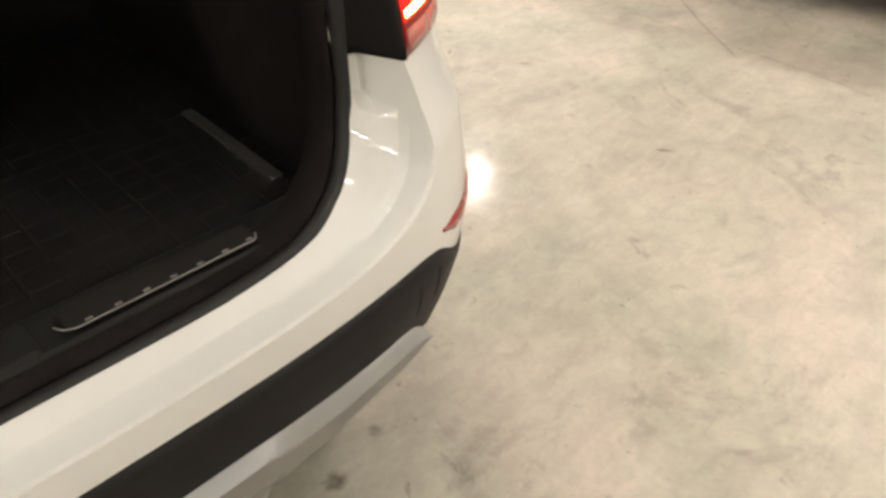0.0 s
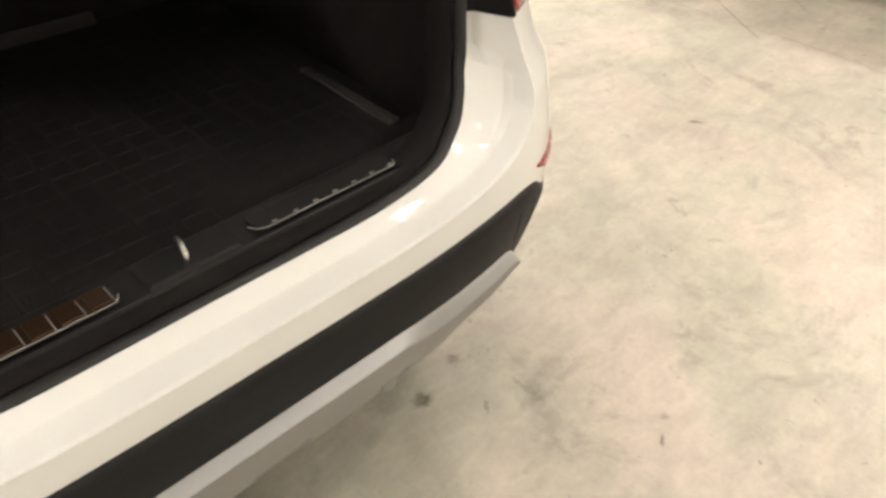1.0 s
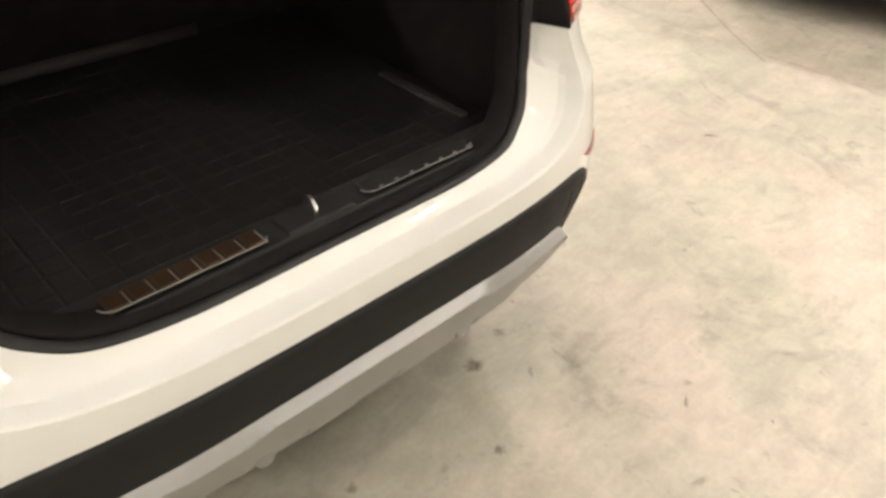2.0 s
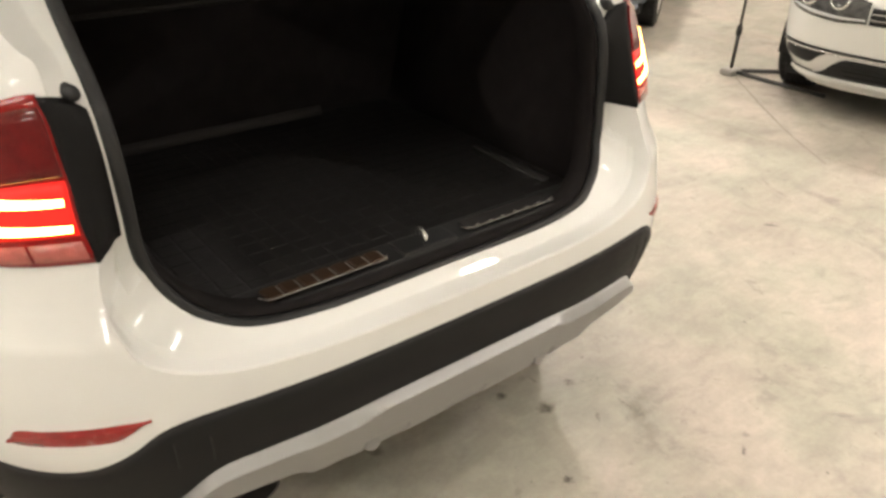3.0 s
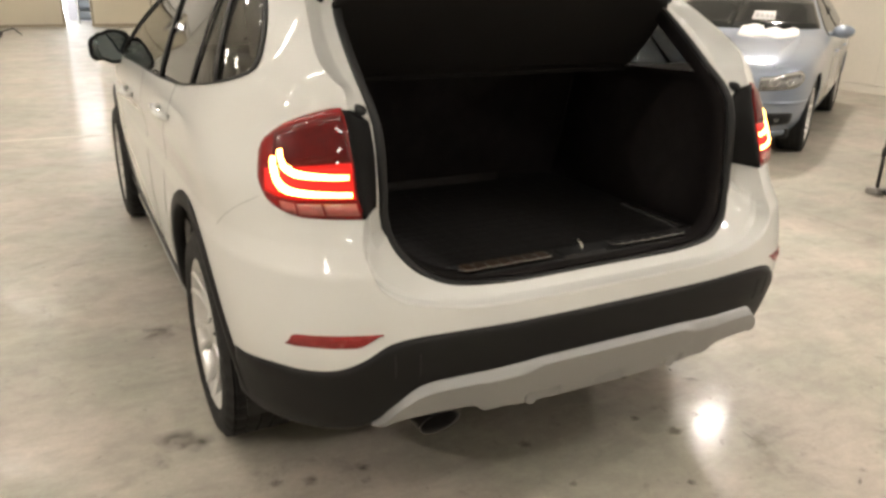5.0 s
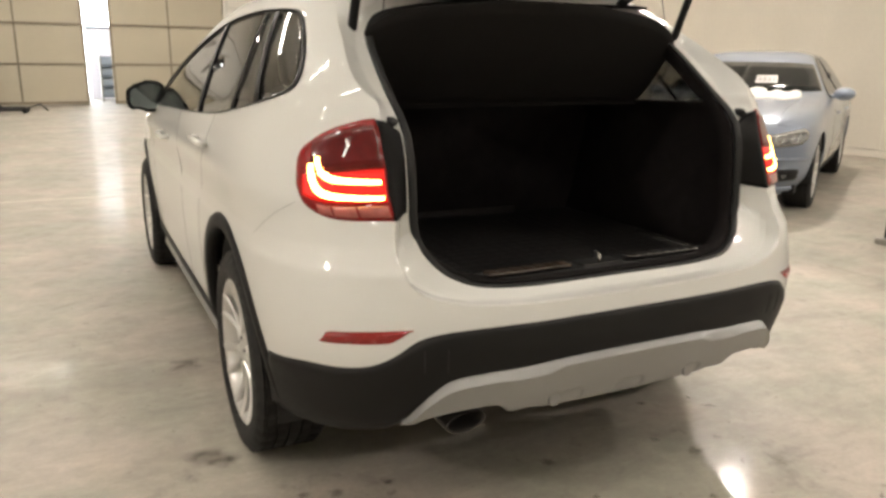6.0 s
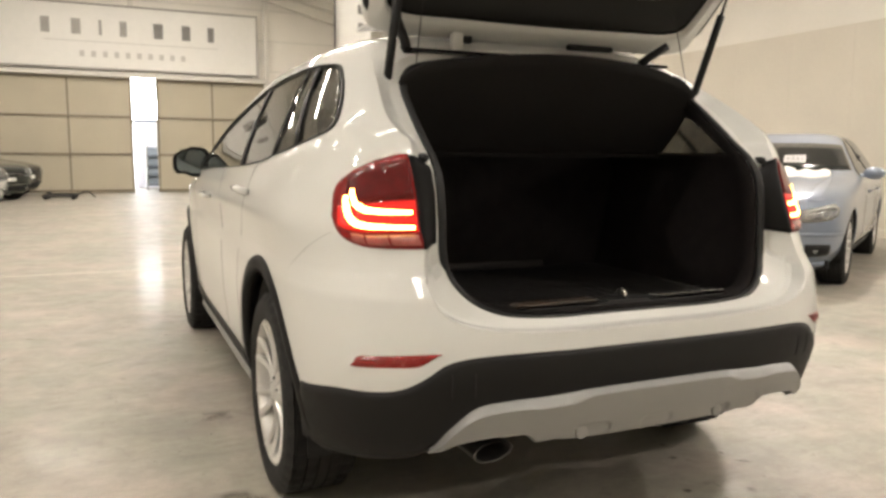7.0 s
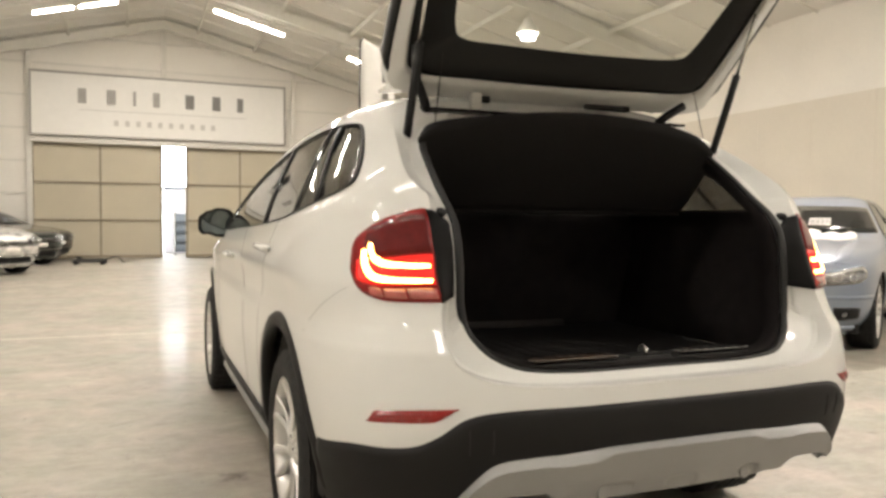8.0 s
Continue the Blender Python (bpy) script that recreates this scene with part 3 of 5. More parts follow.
# boot frame: from the skin's cut edge inwards, then across to the seal
rows = []
for mix in (0, .015, .03, .09, .2, .46, .52, .75, 1.0):
    row = []
    for a, c in zip(JAMB, APER):
        x, z = a.x + (c.x - a.x) * mix, a.y + (c.y - a.y) * mix
        bead = .0035 * max(0, 1 - abs(mix - .022) / .03)
        row.append(Vector((x, frame_y(shell_xz(a.x, a.y).y, seal_y(c), mix, a.y), z + (bead if z < .76 else 0))))
    rows.append(row)
jamb_mesh = grid(rows[::-1], close_v=True)
jamb = part("boot_frame", jamb_mesh, M["paint"], car, smooth=True)
jamb.data.set_sharp_from_angle(angle=radians(18))
ring = []
for i, c in enumerate(APER):
    a = JAMB[i]
    p = Vector((c.x, seal_y(c), c.y))
    d = (Vector((a.x - c.x, 0, a.y - c.y))).normalized()
    ring.append([p + d * (.010 + r * math.cos(t)) + Vector((0, r * math.sin(t), 0)) for r, t in ((.012, k * math.pi / 4) for k in range(8))])
part("boot_seal", grid(ring, close_u=True, close_v=True), M["seal"], car, "black rubber seal", smooth=True)
# inner black frame behind the seal
inner = [[Vector((c.x * (1 - k * .018), seal_y(c) + .008 + k * .05, 1.08 + (c.y - 1.08) * (1 - k * .018))) for c in APER] for k in (0, .3, 1)]
part("boot_trim", thick(grid(inner, close_v=True), .004), M["carpet"], car, smooth=True)


def strip(s0, s1, lo, hi, off=.004, depth=.004, n=60, rows=6, table=SUV, edge=.35):
    """A band on the shell between two curves of height over s, its edges rounded down to the skin."""
    ss = np.linspace(s0, s1, n)
    out = []
    for s in ss:
        a, c = lo(s), hi(s)
        col = []
        for k in range(rows + 1):
            t = k / rows
            lift = off * min(1, math.sin(math.pi * min(max(t, .0), 1)) / edge + .25) if rows > 2 else off
            col.append(shell(s, a + (c - a) * t, lift, table))
        out.append(col)
    b = grid(out)
    return thick(b, depth)


def curve(*points):
    xs, ys = zip(*points)

    def at(s):
        i = min(max(int(np.searchsorted(xs, s)) - 1, 0), len(xs) - 2)
        h = xs[i + 1] - xs[i]
        t = min(max((s - xs[i]) / h, 0), 1)
        m = [0 if j in (0, len(xs) - 1) else (ys[j + 1] - ys[j - 1]) / (xs[j + 1] - xs[j - 1]) for j in (i, i + 1)]
        return (2 * t ** 3 - 3 * t * t + 1) * ys[i] + (t ** 3 - 2 * t * t + t) * h * m[0] + (3 * t * t - 2 * t ** 3) * ys[i + 1] + (t ** 3 - t * t) * h * m[1]
    return at


top = curve((0, .624), (.20, .624), (.36, .622), (.43, .606), (.475, .565), (.515, .537), (.565, .525), (.64, .519), (.76, .494))
low = curve((0, .49), (.30, .49), (.37, .475), (.42, .424), (.448, .388), (.476, .350), (.53, .326), (.61, .306), (.70, .290), (.76, .280))
part("bumper_cladding", strip(-.755, .755, lambda s: low(abs(s)), lambda s: top(abs(s)), .006, .006, 120, 10), M["cladding"], car, "black textured plastic bumper cladding", True)
s_top = curve((0, .518), (.14, .517), (.20, .514), (.26, .510), (.32, .507), (.38, .493), (.42, .443), (.452, .380), (.462, .362))
s_low = curve((0, .371), (.20, .375), (.218, .380), (.262, .379), (.276, .396), (.290, .407), (.34, .407), (.39, .399), (.42, .391), (.452, .369), (.462, .358))
POCKETS = ((-.262, -.150), (-.048, .056), (.198, .266))


def skid_lift(s, z, t):
    """How far the skid plate stands off at a share of its height: a steep face with a chamfer along the top that widens towards the ends, and shallow pockets."""
    ends = min(max((abs(s) - .160) / .045, 0), 1)
    brow = .960 - .125 * ends * ends * (3 - 2 * ends)
    face = (.031 - .002 * ends) * min(1, .2 + (.462 - abs(s)) / .03)
    lift = min(1, .3 + (.462 - abs(s)) / .02) * float(np.interp(t, (0, .04, .10, brow - .02, brow, brow + (1 - brow) * .75, 1), (.006, face * .5, face * .8, face, face * .98, face * .42, .003)))
    x = shell(s, z).x
    for x0, x1 in POCKETS:
        d = math.hypot(max(abs(x - (x0 + x1) / 2) - (x1 - x0) / 2 + .018, 0), z - .404) - .018
        lift -= .005 * min(max(.5 - d / .005, 0), 1)
    return lift


def skid_point(s, t):
    z = s_low(abs(s)) + (s_top(abs(s)) - s_low(abs(s))) * t
    return shell(s, z, skid_lift(s, z, t))


SKID_ROWS = (0, .04, .08, .11, .14, .17, .20, .23, .26, .29, .32, .35, .38, .41, .44, .52, .64, .74, .78, .80, .815, .835, .855, .88, .91, .94, .96, .975, .99, 1)
skid = part("skid_plate", thick(grid([[skid_point(s, t) for t in SKID_ROWS] for s in np.linspace(-.460, .460, 240)]), .012), M["silver"], car, "matt silver plastic skid plate", True)
skid.data.set_sharp_from_angle(angle=radians(30))


def round_loop_yz(pts):
    return [(p.x, p.y) for p in round_loop([(a, c, 0) for a, c in pts], 5, False)]


def lamp_in(z):
    return float(np.interp(z, [.87, .99, 1.12], [.442, .448, .470]))


def lamp_patch(side, u0, u1, v0, v1, off, depth, n, m):
    """A piece of the tail lamp's face: u from its inner edge outwards, v from its foot up."""
    lo_c = curve((0, .878), (.55, .878), (.72, .884), (.86, .898), (.95, .922), (1, .955))
    hi_c = curve((0, 1.116), (.4, 1.102), (.7, 1.079), (.88, 1.054), (.96, 1.038), (1, 1.016))
    rows = []
    for u in np.linspace(u0, u1, n):
        a, c = lo_c(u), hi_c(u)
        row = []
        for v in np.linspace(v0, v1, m):
            z = a + (c - a) * v
            edge = min(1, .3 + 9 * min(v, 1 - v, 1 - u))
            row.append(shell(side * (lamp_in(z) + u * (.607 - lamp_in(z))), z, off * edge if off < .009 else off))
        rows.append(row)
    return thick(grid(rows), depth)


def jamb_x(z):
    return float(np.interp(z, [.80, .84, .872, .90, 1.0, 1.10, 1.155], [.640, .637, .630, .626, .626, .630, .630]))


def aper_x(z):
    return float(np.interp(z, [.776, .812, .845, .872, 1.0, 1.09, 1.14, 1.2], [.523, .541, .547, .549, .549, .551, .551, .549]))


for side in (-1, 1):
    r_lo = curve((.441, .6275), (.458, .6150), (.478, .600), (.50, .5955), (.55, .591), (.604, .586))
    r_hi = curve((.441, .6305), (.50, .6265), (.56, .6195), (.590, .613), (.604, .592))
    refl = strip(*sorted((side * .441, side * .604)), lambda s: r_lo(abs(s)), lambda s: r_hi(abs(s)), .005, .004, 40, 3)
    part("reflector", refl, M["reflector"], car, "red rear reflector")
    # tail lamp: housing, smoked top, lit bars, pale bottom
    tail = part("tail_lamp", lamp_patch(side, 0, 1, 0, 1, .008, .012, 30, 14), M["lamp_red"], car, "red tail lamp lit in two bars", True)
    part("lamp_top", lamp_patch(side, .02, .80, .52, .93, .0112, .003, 24, 6), M["lamp_dark"], tail, "smoked dark red lens", True)
    part("lamp_middle", lamp_patch(side, .02, .90, .175, .50, .0092, .002, 24, 6), M["glow_edge"], tail, "glowing red lens", True)
    for u0, u1 in ((.03, .34), (.36, .60), (.62, .76)):
        part("lamp_foot", lamp_patch(side, u0, u1, .030, .140, .0106, .003, 10, 3), M["lamp_clear"], tail, "pale pink lens", True)
    for pts in ([(.06, .966), (.25, .966), (.48, .968), (.60, .973), (.685, .986), (.722, 1.004), (.73, 1.020)], [(.05, .929), (.35, .929), (.56, .931), (.69, .938), (.765, .956), (.795, .980), (.798, 1.004)]):
        line = [shell(side * (lamp_in(p.y) + p.x * (.607 - lamp_in(p.y))), p.y, .0020) for p in round_loop([(a, c, 0) for a, c in pts], 6, False)]
        part("light_bar", rod(line, .0085, 8, radii=[.0094 + .0026 * min(1, k / 18) for k in range(len(line))]), M["glow_red"], tail, "glowing light bar", True)
    # black housing side, from the lens inwards over the boot frame
    cols = []
    for mix, gap in ((None, 0), (0, .005), (.03, .006), (.25, .008), (.46, .009), (.56, .008), (.95 if side > 0 else .60, .007), (.97 if side > 0 else .62, -.004)):
        col = []
        for v in np.linspace(0, 1, 18):
            z_hi = 1.112 if mix is None else float(np.interp(mix, (0, .2, .45, .97), (1.112, 1.107, 1.092, 1.060)))
            z_lo = .878 if mix is None else float(np.interp(mix, (0, .97), (.878, .891)))
            z = z_lo + (z_hi - z_lo) * v
            if mix is None:
                col.append(shell(side * lamp_in(z), z, .008))
            else:
                xa, xc = jamb_x(z), aper_x(z)
                p = shell_xz(xa, z)
                y = frame_y(p.y, seal_y(Vector((xc, z, 0))), mix, z)
                col.append(Vector((side * (xa + (xc - xa) * mix - gap * .5), y - gap * .86, z)))
        cols.append(col)
    part("lamp_side", thick(grid(cols), .005), M["lamp_black"], tail, "black lamp housing", True)
    q_y = frame_y(shell_xz(.630, 1.106).y, seal_y(Vector((.551, 1.106, 0))), .42, 1.106) - .012
    part("bump_stop", rod([(side * .598, q_y + .02, 1.106), (side * .594, q_y - .002, 1.106), (side * .592, q_y - .012, 1.106), (side * .591, q_y - .016, 1.106)], .013, 14, radii=[.013, .013, .010, .004]), M["seal"], car, "black rubber bump stop", True)
    part("shut_line", rod([shell_side(y, z, side < 0, .0006) for y, z in round_loop_yz(((.325, .912), (.38, .882), (.45, .84), (.515, .797), (.535, .77)))], .0004, 6), M["seal"], car)



# wheels
def build_wheel(name="wheel"):
    w = thing(name, "", "")
    for k in ("label", "category"):
        if k in w:
            del w[k]
    prof = [(-.215, .235), (-.222, .27), (-.212, .305), (-.195, .322)]
    for k in range(5):
        a = -.185 + k * .037
        prof += [(a, TYRE), (a + .028, TYRE), (a + .029, TYRE - .007), (a + .036, TYRE - .007)]
    prof += [(.0, TYRE), (.004, .322), (.016, .305), (.022, .27), (.012, .240), (.0, .235)]
    b = lathe(prof, 144)
    for v in b.verts:
        r, k = math.hypot(v.co.y, v.co.z), round(math.atan2(v.co.z, v.co.y) / (2 * math.pi) * 144)
        if r > TYRE - .012 and (k + (1 if v.co.x < -.10 else 0)) % 4 == 0 and not -.13 < v.co.x < -.07:
            v.co.y, v.co.z = v.co.y * (1 - .007 / r), v.co.z * (1 - .007 / r)
    tyre = part("tyre", b, M["rubber"], w, "black rubber tyre with tread blocks", True)
    tyre.data.set_sharp_from_angle(angle=radians(30))
    part("rim", lathe([(-.20, .232), (-.17, .215), (-.05, .208), (-.02, .222), (.004, .238), (.008, .240), (.010, .232), (.0, .224), (-.03, .205), (-.16, .20)], 64), M["alloy"], w, "silver alloy rim", True)
    # the barrel is silver too; its dark colour holds the shade between spokes
    part("barrel", lathe([(-.034, .2042), (-.06, .2028), (-.155, .1990)], 64), M["barrel"], w, "silver rim barrel coloured dark for the shade between the spokes", True)
    # black disc added to put shade into the gaps between the spokes
    part("gap_shade_disc", lathe([(-.11, .0), (-.11, .206)], 40), M["black"], w)
    part("hub", lathe([(.0, .0), (.0, .028), (-.008, .034), (-.010, .058), (-.03, .066), (-.07, .066)], 32), M["alloy"], w, smooth=True)
    part("brake_disc", lathe([(-.072, .05), (-.070, .150), (-.074, .150)], 40), M["iron"], w, smooth=True)
    for k in range(14):
        lean = 1 if k % 2 else -1
        base = 2 * math.pi * (k // 2) / 7
        rows = []
        for t in np.linspace(0, 1, 8):
            r = .040 + t * .192
            ang = base + lean * (.10 + .085 * t)
            x = -.008 - .014 * math.sin(math.pi * t) + .014 * t * t
            wd = .0095 + .006 * t * t
            c = Vector((x, r * math.cos(ang), r * math.sin(ang)))
            tang = Vector((0, -math.sin(ang), math.cos(ang)))
            rows.append([c + tang * wd, c + Vector((.006, 0, 0)) + tang * wd * .5, c + Vector((.006, 0, 0)) - tang * wd * .5, c - tang * wd, c + Vector((-.016, 0, 0)) - tang * wd * .7, c + Vector((-.016, 0, 0)) + tang * wd * .7])
        b = grid(rows, close_v=True)
        bmesh.ops.recalc_face_normals(b, faces=b.faces)
        part("spoke", b, M["alloy"], w)
    for k in range(5):
        a = 2 * math.pi * k / 5 + .3
        part("wheel_bolt", rod([(-.015, .045 * math.cos(a), .045 * math.sin(a)), (-.004, .045 * math.cos(a), .045 * math.sin(a))], .007, 6), M["iron"], w)
    return w


def wheels(owner, spots):
    first = None
    for x, y, z in spots:
        m = pose(x, y, z, 0, 0, 0 if x > 0 else 180)
        if first is None:
            first = build_wheel()
            first.matrix_world = m
            first.parent = owner
        else:
            c = copy_thing(first, m)
            c.parent = owner


wheels(car, [(s * (HUB_X if h == HUB_R else .893), h, TYRE) for h in (HUB_R, HUB_F) for s in (-1, 1)])
for h, n_in in ((HUB_R, 0), (HUB_F, 1)):
    for side in (-1, 1):
        rows = []
        for a in np.linspace(-.12, math.pi + .12, 40):
            row = []
            for r, lift in ((.406, -.03), (.409, .004), (.420, .008), (.452, .008), (.458, .0)):
                y, z = h + r * math.cos(a), .33 + r * math.sin(a)
                p = shell_side(y, max(z, .21), side < 0, lift)
                row.append(Vector((p.x, y, z)))
            rows.append(row)
        part("arch_trim", thick(grid(rows), .004), M["cladding"], car, "black plastic wheel arch trim", True)
        liner = [[Vector((side * x, h + .41 * math.cos(a), .33 + .41 * math.sin(a))) for x in (.86, .60)] for a in np.linspace(-.2, math.pi + .2, 24)]
        part("wheel_arch_liner", thick(grid(liner), .004), M["black"], car, "black wheel arch liner", True)
for side in (-1, 1):
    ys = np.linspace(HUB_R + .455, HUB_F - .455, 24)
    part("sill_trim", thick(grid([[shell_side(y, z, side < 0, off) for z, off in ((.262, .0), (.268, .010), (.33, .010), (.345, .006), (.35, .0))] for y in ys]), .004), M["cladding"], car, "black plastic sill trim", True)
    part("sill_strip", thick(grid([[shell_side(y, z, side < 0, off) for z, off in ((.212, .004), (.216, .030), (.252, .030), (.264, .016), (.267, .0))] for y in ys]), .004), M["silver"], car, "pale silver sill strip", True)
    # side windows as one glazed band, with posts
    loop = round_loop([(a, c, 0) for a, c in WIN], 4)
    cy, cz = 1.45, 1.24
    rows = [[shell_side(cy + (p.x - cy) * k, cz + (p.y - cz) * k, side < 0, -.004) for p in loop] for k in (1.0, .97, .8, .5, .2, .02)]
    # right pane takes the dimmed copy of the left pane's glass
    part("side_window", thick(grid(rows, close_v=True), .004), M["tint"] if side < 0 else M["tint_dimmed"], car, "tinted side window", True).visible_shadow = False
    rows = [[shell_side(cy + (p.x - cy) * k, cz + (p.y - cz) * k, side < 0, o) for p in loop] for k, o in ((1.006, .002), (1.004, .005), (.991, .005), (.987, -.002))]
    part("window_frame", thick(grid(rows, close_v=True), .003), M["black"], car, "black window surround", True)
    for y0, z0, y1, z1, wd in ((.615, 1.139, .905, 1.394, .016), (.83, 1.108, 1.02, 1.398, .010), (1.34, 1.071, 1.60, 1.380, .018)):
        rows = [[shell_side(y0 + (y1 - y0) * t + d, z0 + (z1 - z0) * t, side < 0, o) for d, o in ((-wd, -.002), (-wd, .003), (wd, .003), (wd, -.002))] for t in np.linspace(0, 1, 8)]
        part("window_post", thick(grid(rows), .003), M["black"], car, smooth=True)
    # gaps round the doors
    for pts in (((1.03, 1.085), (1.10, .99), (1.20, .88), (1.30, .78), (1.36, .66), (1.385, .50), (1.39, .37)), ((1.74, 1.055), (1.76, .90), (1.775, .70), (1.775, .50), (1.76, .37)), ((2.62, 1.03), (2.72, .95), (2.79, .80), (2.80, .55), (2.78, .37))):
        part("shut_line", rod([shell_side(y, z, side < 0, .0002) for y, z in round_loop_yz(pts)], .0007, 6), M["seal"], car)
    # door mirror
    mir = part("door_mirror", bmesh.new(), M["lamp_black"], car, "black door mirror")
    rows = []
    for t in np.linspace(0, 1, 9):
        half_x, half_z = (.094 * (1 - .55 * t ** 3), .078 * (1 - .5 * t ** 3))
        row = []
        for a in np.linspace(0, 2 * math.pi, 33)[:-1]:
            cx, cz = math.copysign(abs(math.cos(a)) ** .62, math.cos(a)), math.copysign(abs(math.sin(a)) ** .62, math.sin(a))
            row.append(Vector((side * (.944 - cx * half_x), 2.57 + .10 * t, 1.072 + cz * half_z * (1.0 if cx > -.2 else .82) - (.008 if cx < -.6 else 0))))
        rows.append(row)
    rows.append([Vector((side * .93, 2.685, 1.06))] * 32)
    b = grid(rows, close_v=True)
    rows = [[Vector((side * .944 + (p.x - side * .944) * k, 2.57 + d, 1.072 + (p.z - 1.072) * k)) for p in rows[0]] for k, d in ((1, 0), (.97, -.006), (.84, -.006), (.80, .006))]
    grid(rows, b, close_v=True)
    rod([(side * .80, 2.62, 1.010), (side * .85, 2.62, 1.018), (side * .89, 2.62, 1.03)], .022, 10, b)
    bmesh.ops.recalc_face_normals(b, faces=b.faces)
    b.to_mesh(mir.data)
    b.free()
    for p in mir.data.polygons:
        p.use_smooth = True
    b = bmesh.new()
    b.faces.new([b.verts.new(p + Vector((0, -.003, 0))) for p in rows[-1]])
    part("mirror_glass", b, M["mirror"], mir, "mirror glass")
    part("mirror_base", thick(grid([[shell_side(y, z, side < 0, .008) for z in (1.045, 1.07, 1.10)] for y in (2.52, 2.60, 2.66)]), .006), M["black"], car)
    for y, z in ((1.15, .985), (2.12, .925)):
        part("door_handle", rod([shell_side(y + d, z + d * .02, side < 0, o) for d, o in ((-.10, .006), (-.08, .026), (0, .032), (.08, .026), (.10, .006))], .011, 8), M["paint"], car, smooth=True)

for side in (-1, 1):
    part("windscreen", strip(*sorted((side * 2.42, side * 3.0)), lambda s: 1.02, lambda s: 1.405 - .03 * (3 - abs(s)), .012, .004, 30, 20), M["window"], car, "dark windscreen", True)

# underside and boot interior
part("floor_pan", box(-.56, .66, .23, .56, 4.0, .30), M["black"], car)
part("rear_diffuser", box(-.30, .20, .32, .50, .70, .37, .02), M["black"], car)
part("boot_floor", box(-.56, .20, .640, .56, 1.10, .662), M["mat"], car, "black ribbed rubber boot mat")
part("seat_back", box(-.68, 1.10, .60, .68, 1.18, 1.12, .03), M["carpet"], car, "black folded-up rear seat back")
part("boot_edge", rod([(-.56, 1.080, .678), (-.1, 1.083, .676), (.28, 1.087, .672)], .016), M["edge"], car, "grey edge strip", True)
for side in (-1, 1):
    rows = [[Vector((side * x, y + (z - .64) * .12 * (1.14 - y) / .84, z)) for z, x in ((.64, .55), (.75, .58), (.95, .62), (1.06, .64), (1.12, .62), (1.13, ledge))] for y, ledge in ((.30, .612), (.42, .60), (.6, .54), (.8, .50), (1.14, .50))]
    rows.insert(0, [Vector((side * min(x, .552), seal_y(Vector((.55, z, 0))) + .03, z)) for z, x in ((.64, .53), (.75, .545), (.95, .56), (1.06, .56), (1.12, .556), (1.13, .552))])
    part("side_lining", thick(grid(rows), .01), M["carpet"], car, "black boot side lining", True)
for side in (-1, 1):
    rows = []
    for y in np.linspace(.34, 1.05, 9):
        row = []
        for z in np.linspace(1.12 + (y - .40) * .42, 1.42, 6):
            p = shell_side(max(y, .10 + seal_y(Vector((.54, z, 0)))), z, side < 0)
            row.append(Vector((p.x - side * .055, p.y, z)))
        rows.append(row)
    part("pillar_lining", thick(grid(rows), .006), M["carpet"], car, "black pillar lining", True)
# parcel shelf, pulled up by its cords
def shelf_point(u, v):
    """u across from -1 to 1, v from the hinge edge up to the rounded rear edge."""
    k = abs(u)
    top_z = 1.427 - .050 * k ** 2 - .045 * k ** 12
    half = .540 + .016 * v
    top_y = .455 + .090 * k ** 1.6
    return Vector((u * half, .71 + (top_y - .71) * v - .02 * math.sin(math.pi * v), 1.125 + (top_z - 1.125) * v))


shelf = part("parcel_shelf", thick(grid([[shelf_point(u, v) for u in np.sin(np.linspace(-math.pi / 2, math.pi / 2, 41))] for v in np.linspace(0, 1, 10)]), .014), M["trim"], car, "black parcel shelf pulled up by its cords", True)
part("shelf_edge", rod([shelf_point(u, 0) + Vector((0, -.008, -.004)) for u in np.linspace(-1, 1, 7)], .011, 10), M["trim"], shelf, smooth=True)
part("rear_headrest", box(-.42, 1.12, 1.10, -.16, 1.20, 1.30, .04), M["carpet"], car)
part("rear_headrest", box(.16, 1.12, 1.10, .42, 1.20, 1.30, .04), M["carpet"], car)
part("sill_cover", box(-.50, .135, .690, .50, .215, .706, .006), M["black"], car)
part("headliner", thick(grid([[Vector((x, y, z)) for x in (-.50, -.3, 0, .3, .50)] for y, z in ((.62, 1.44), (.9, 1.48), (1.6, 1.50), (2.2, 1.44))]), .01), M["carpet"], car, smooth=True)
for x in (-.36, .36):
    seat = part("front_seat", box(x - .24, 1.72, .55, x + .24, 1.90, 1.12, .05), M["carpet"], car, "dark front seat")
    part("headrest", box(x - .13, 1.70, 1.14, x + .13, 1.80, 1.32, .04), M["carpet"], seat)
part("dashboard", box(-.72, 2.55, .55, .72, 3.0, 1.04, .04), M["carpet"], car, "dark dashboard")
part("cabin_floor", box(-.74, 1.1, .32, .74, 2.9, .36), M["carpet"], car)

# tailgate: rear window frame and panel, swung up on its hinges
gate = part("tailgate", bmesh.new(), M["paint"], car, "open white tailgate seen from below")
GM = Matrix.Translation((0, .69, 1.50)) @ Matrix(((1, 0, 0, 0), (0, -math.cos(radians(45)), -math.sin(radians(45)), 0), (0, math.sin(radians(45)), -math.cos(radians(45)), 0), (0, 0, 0, 1)))


def gate_loop(pts, h, steps=5):
    return [GM @ Vector((p.x, p.y, h)) for p in round_loop([(x, d, 0) for x, d in pts], steps)]


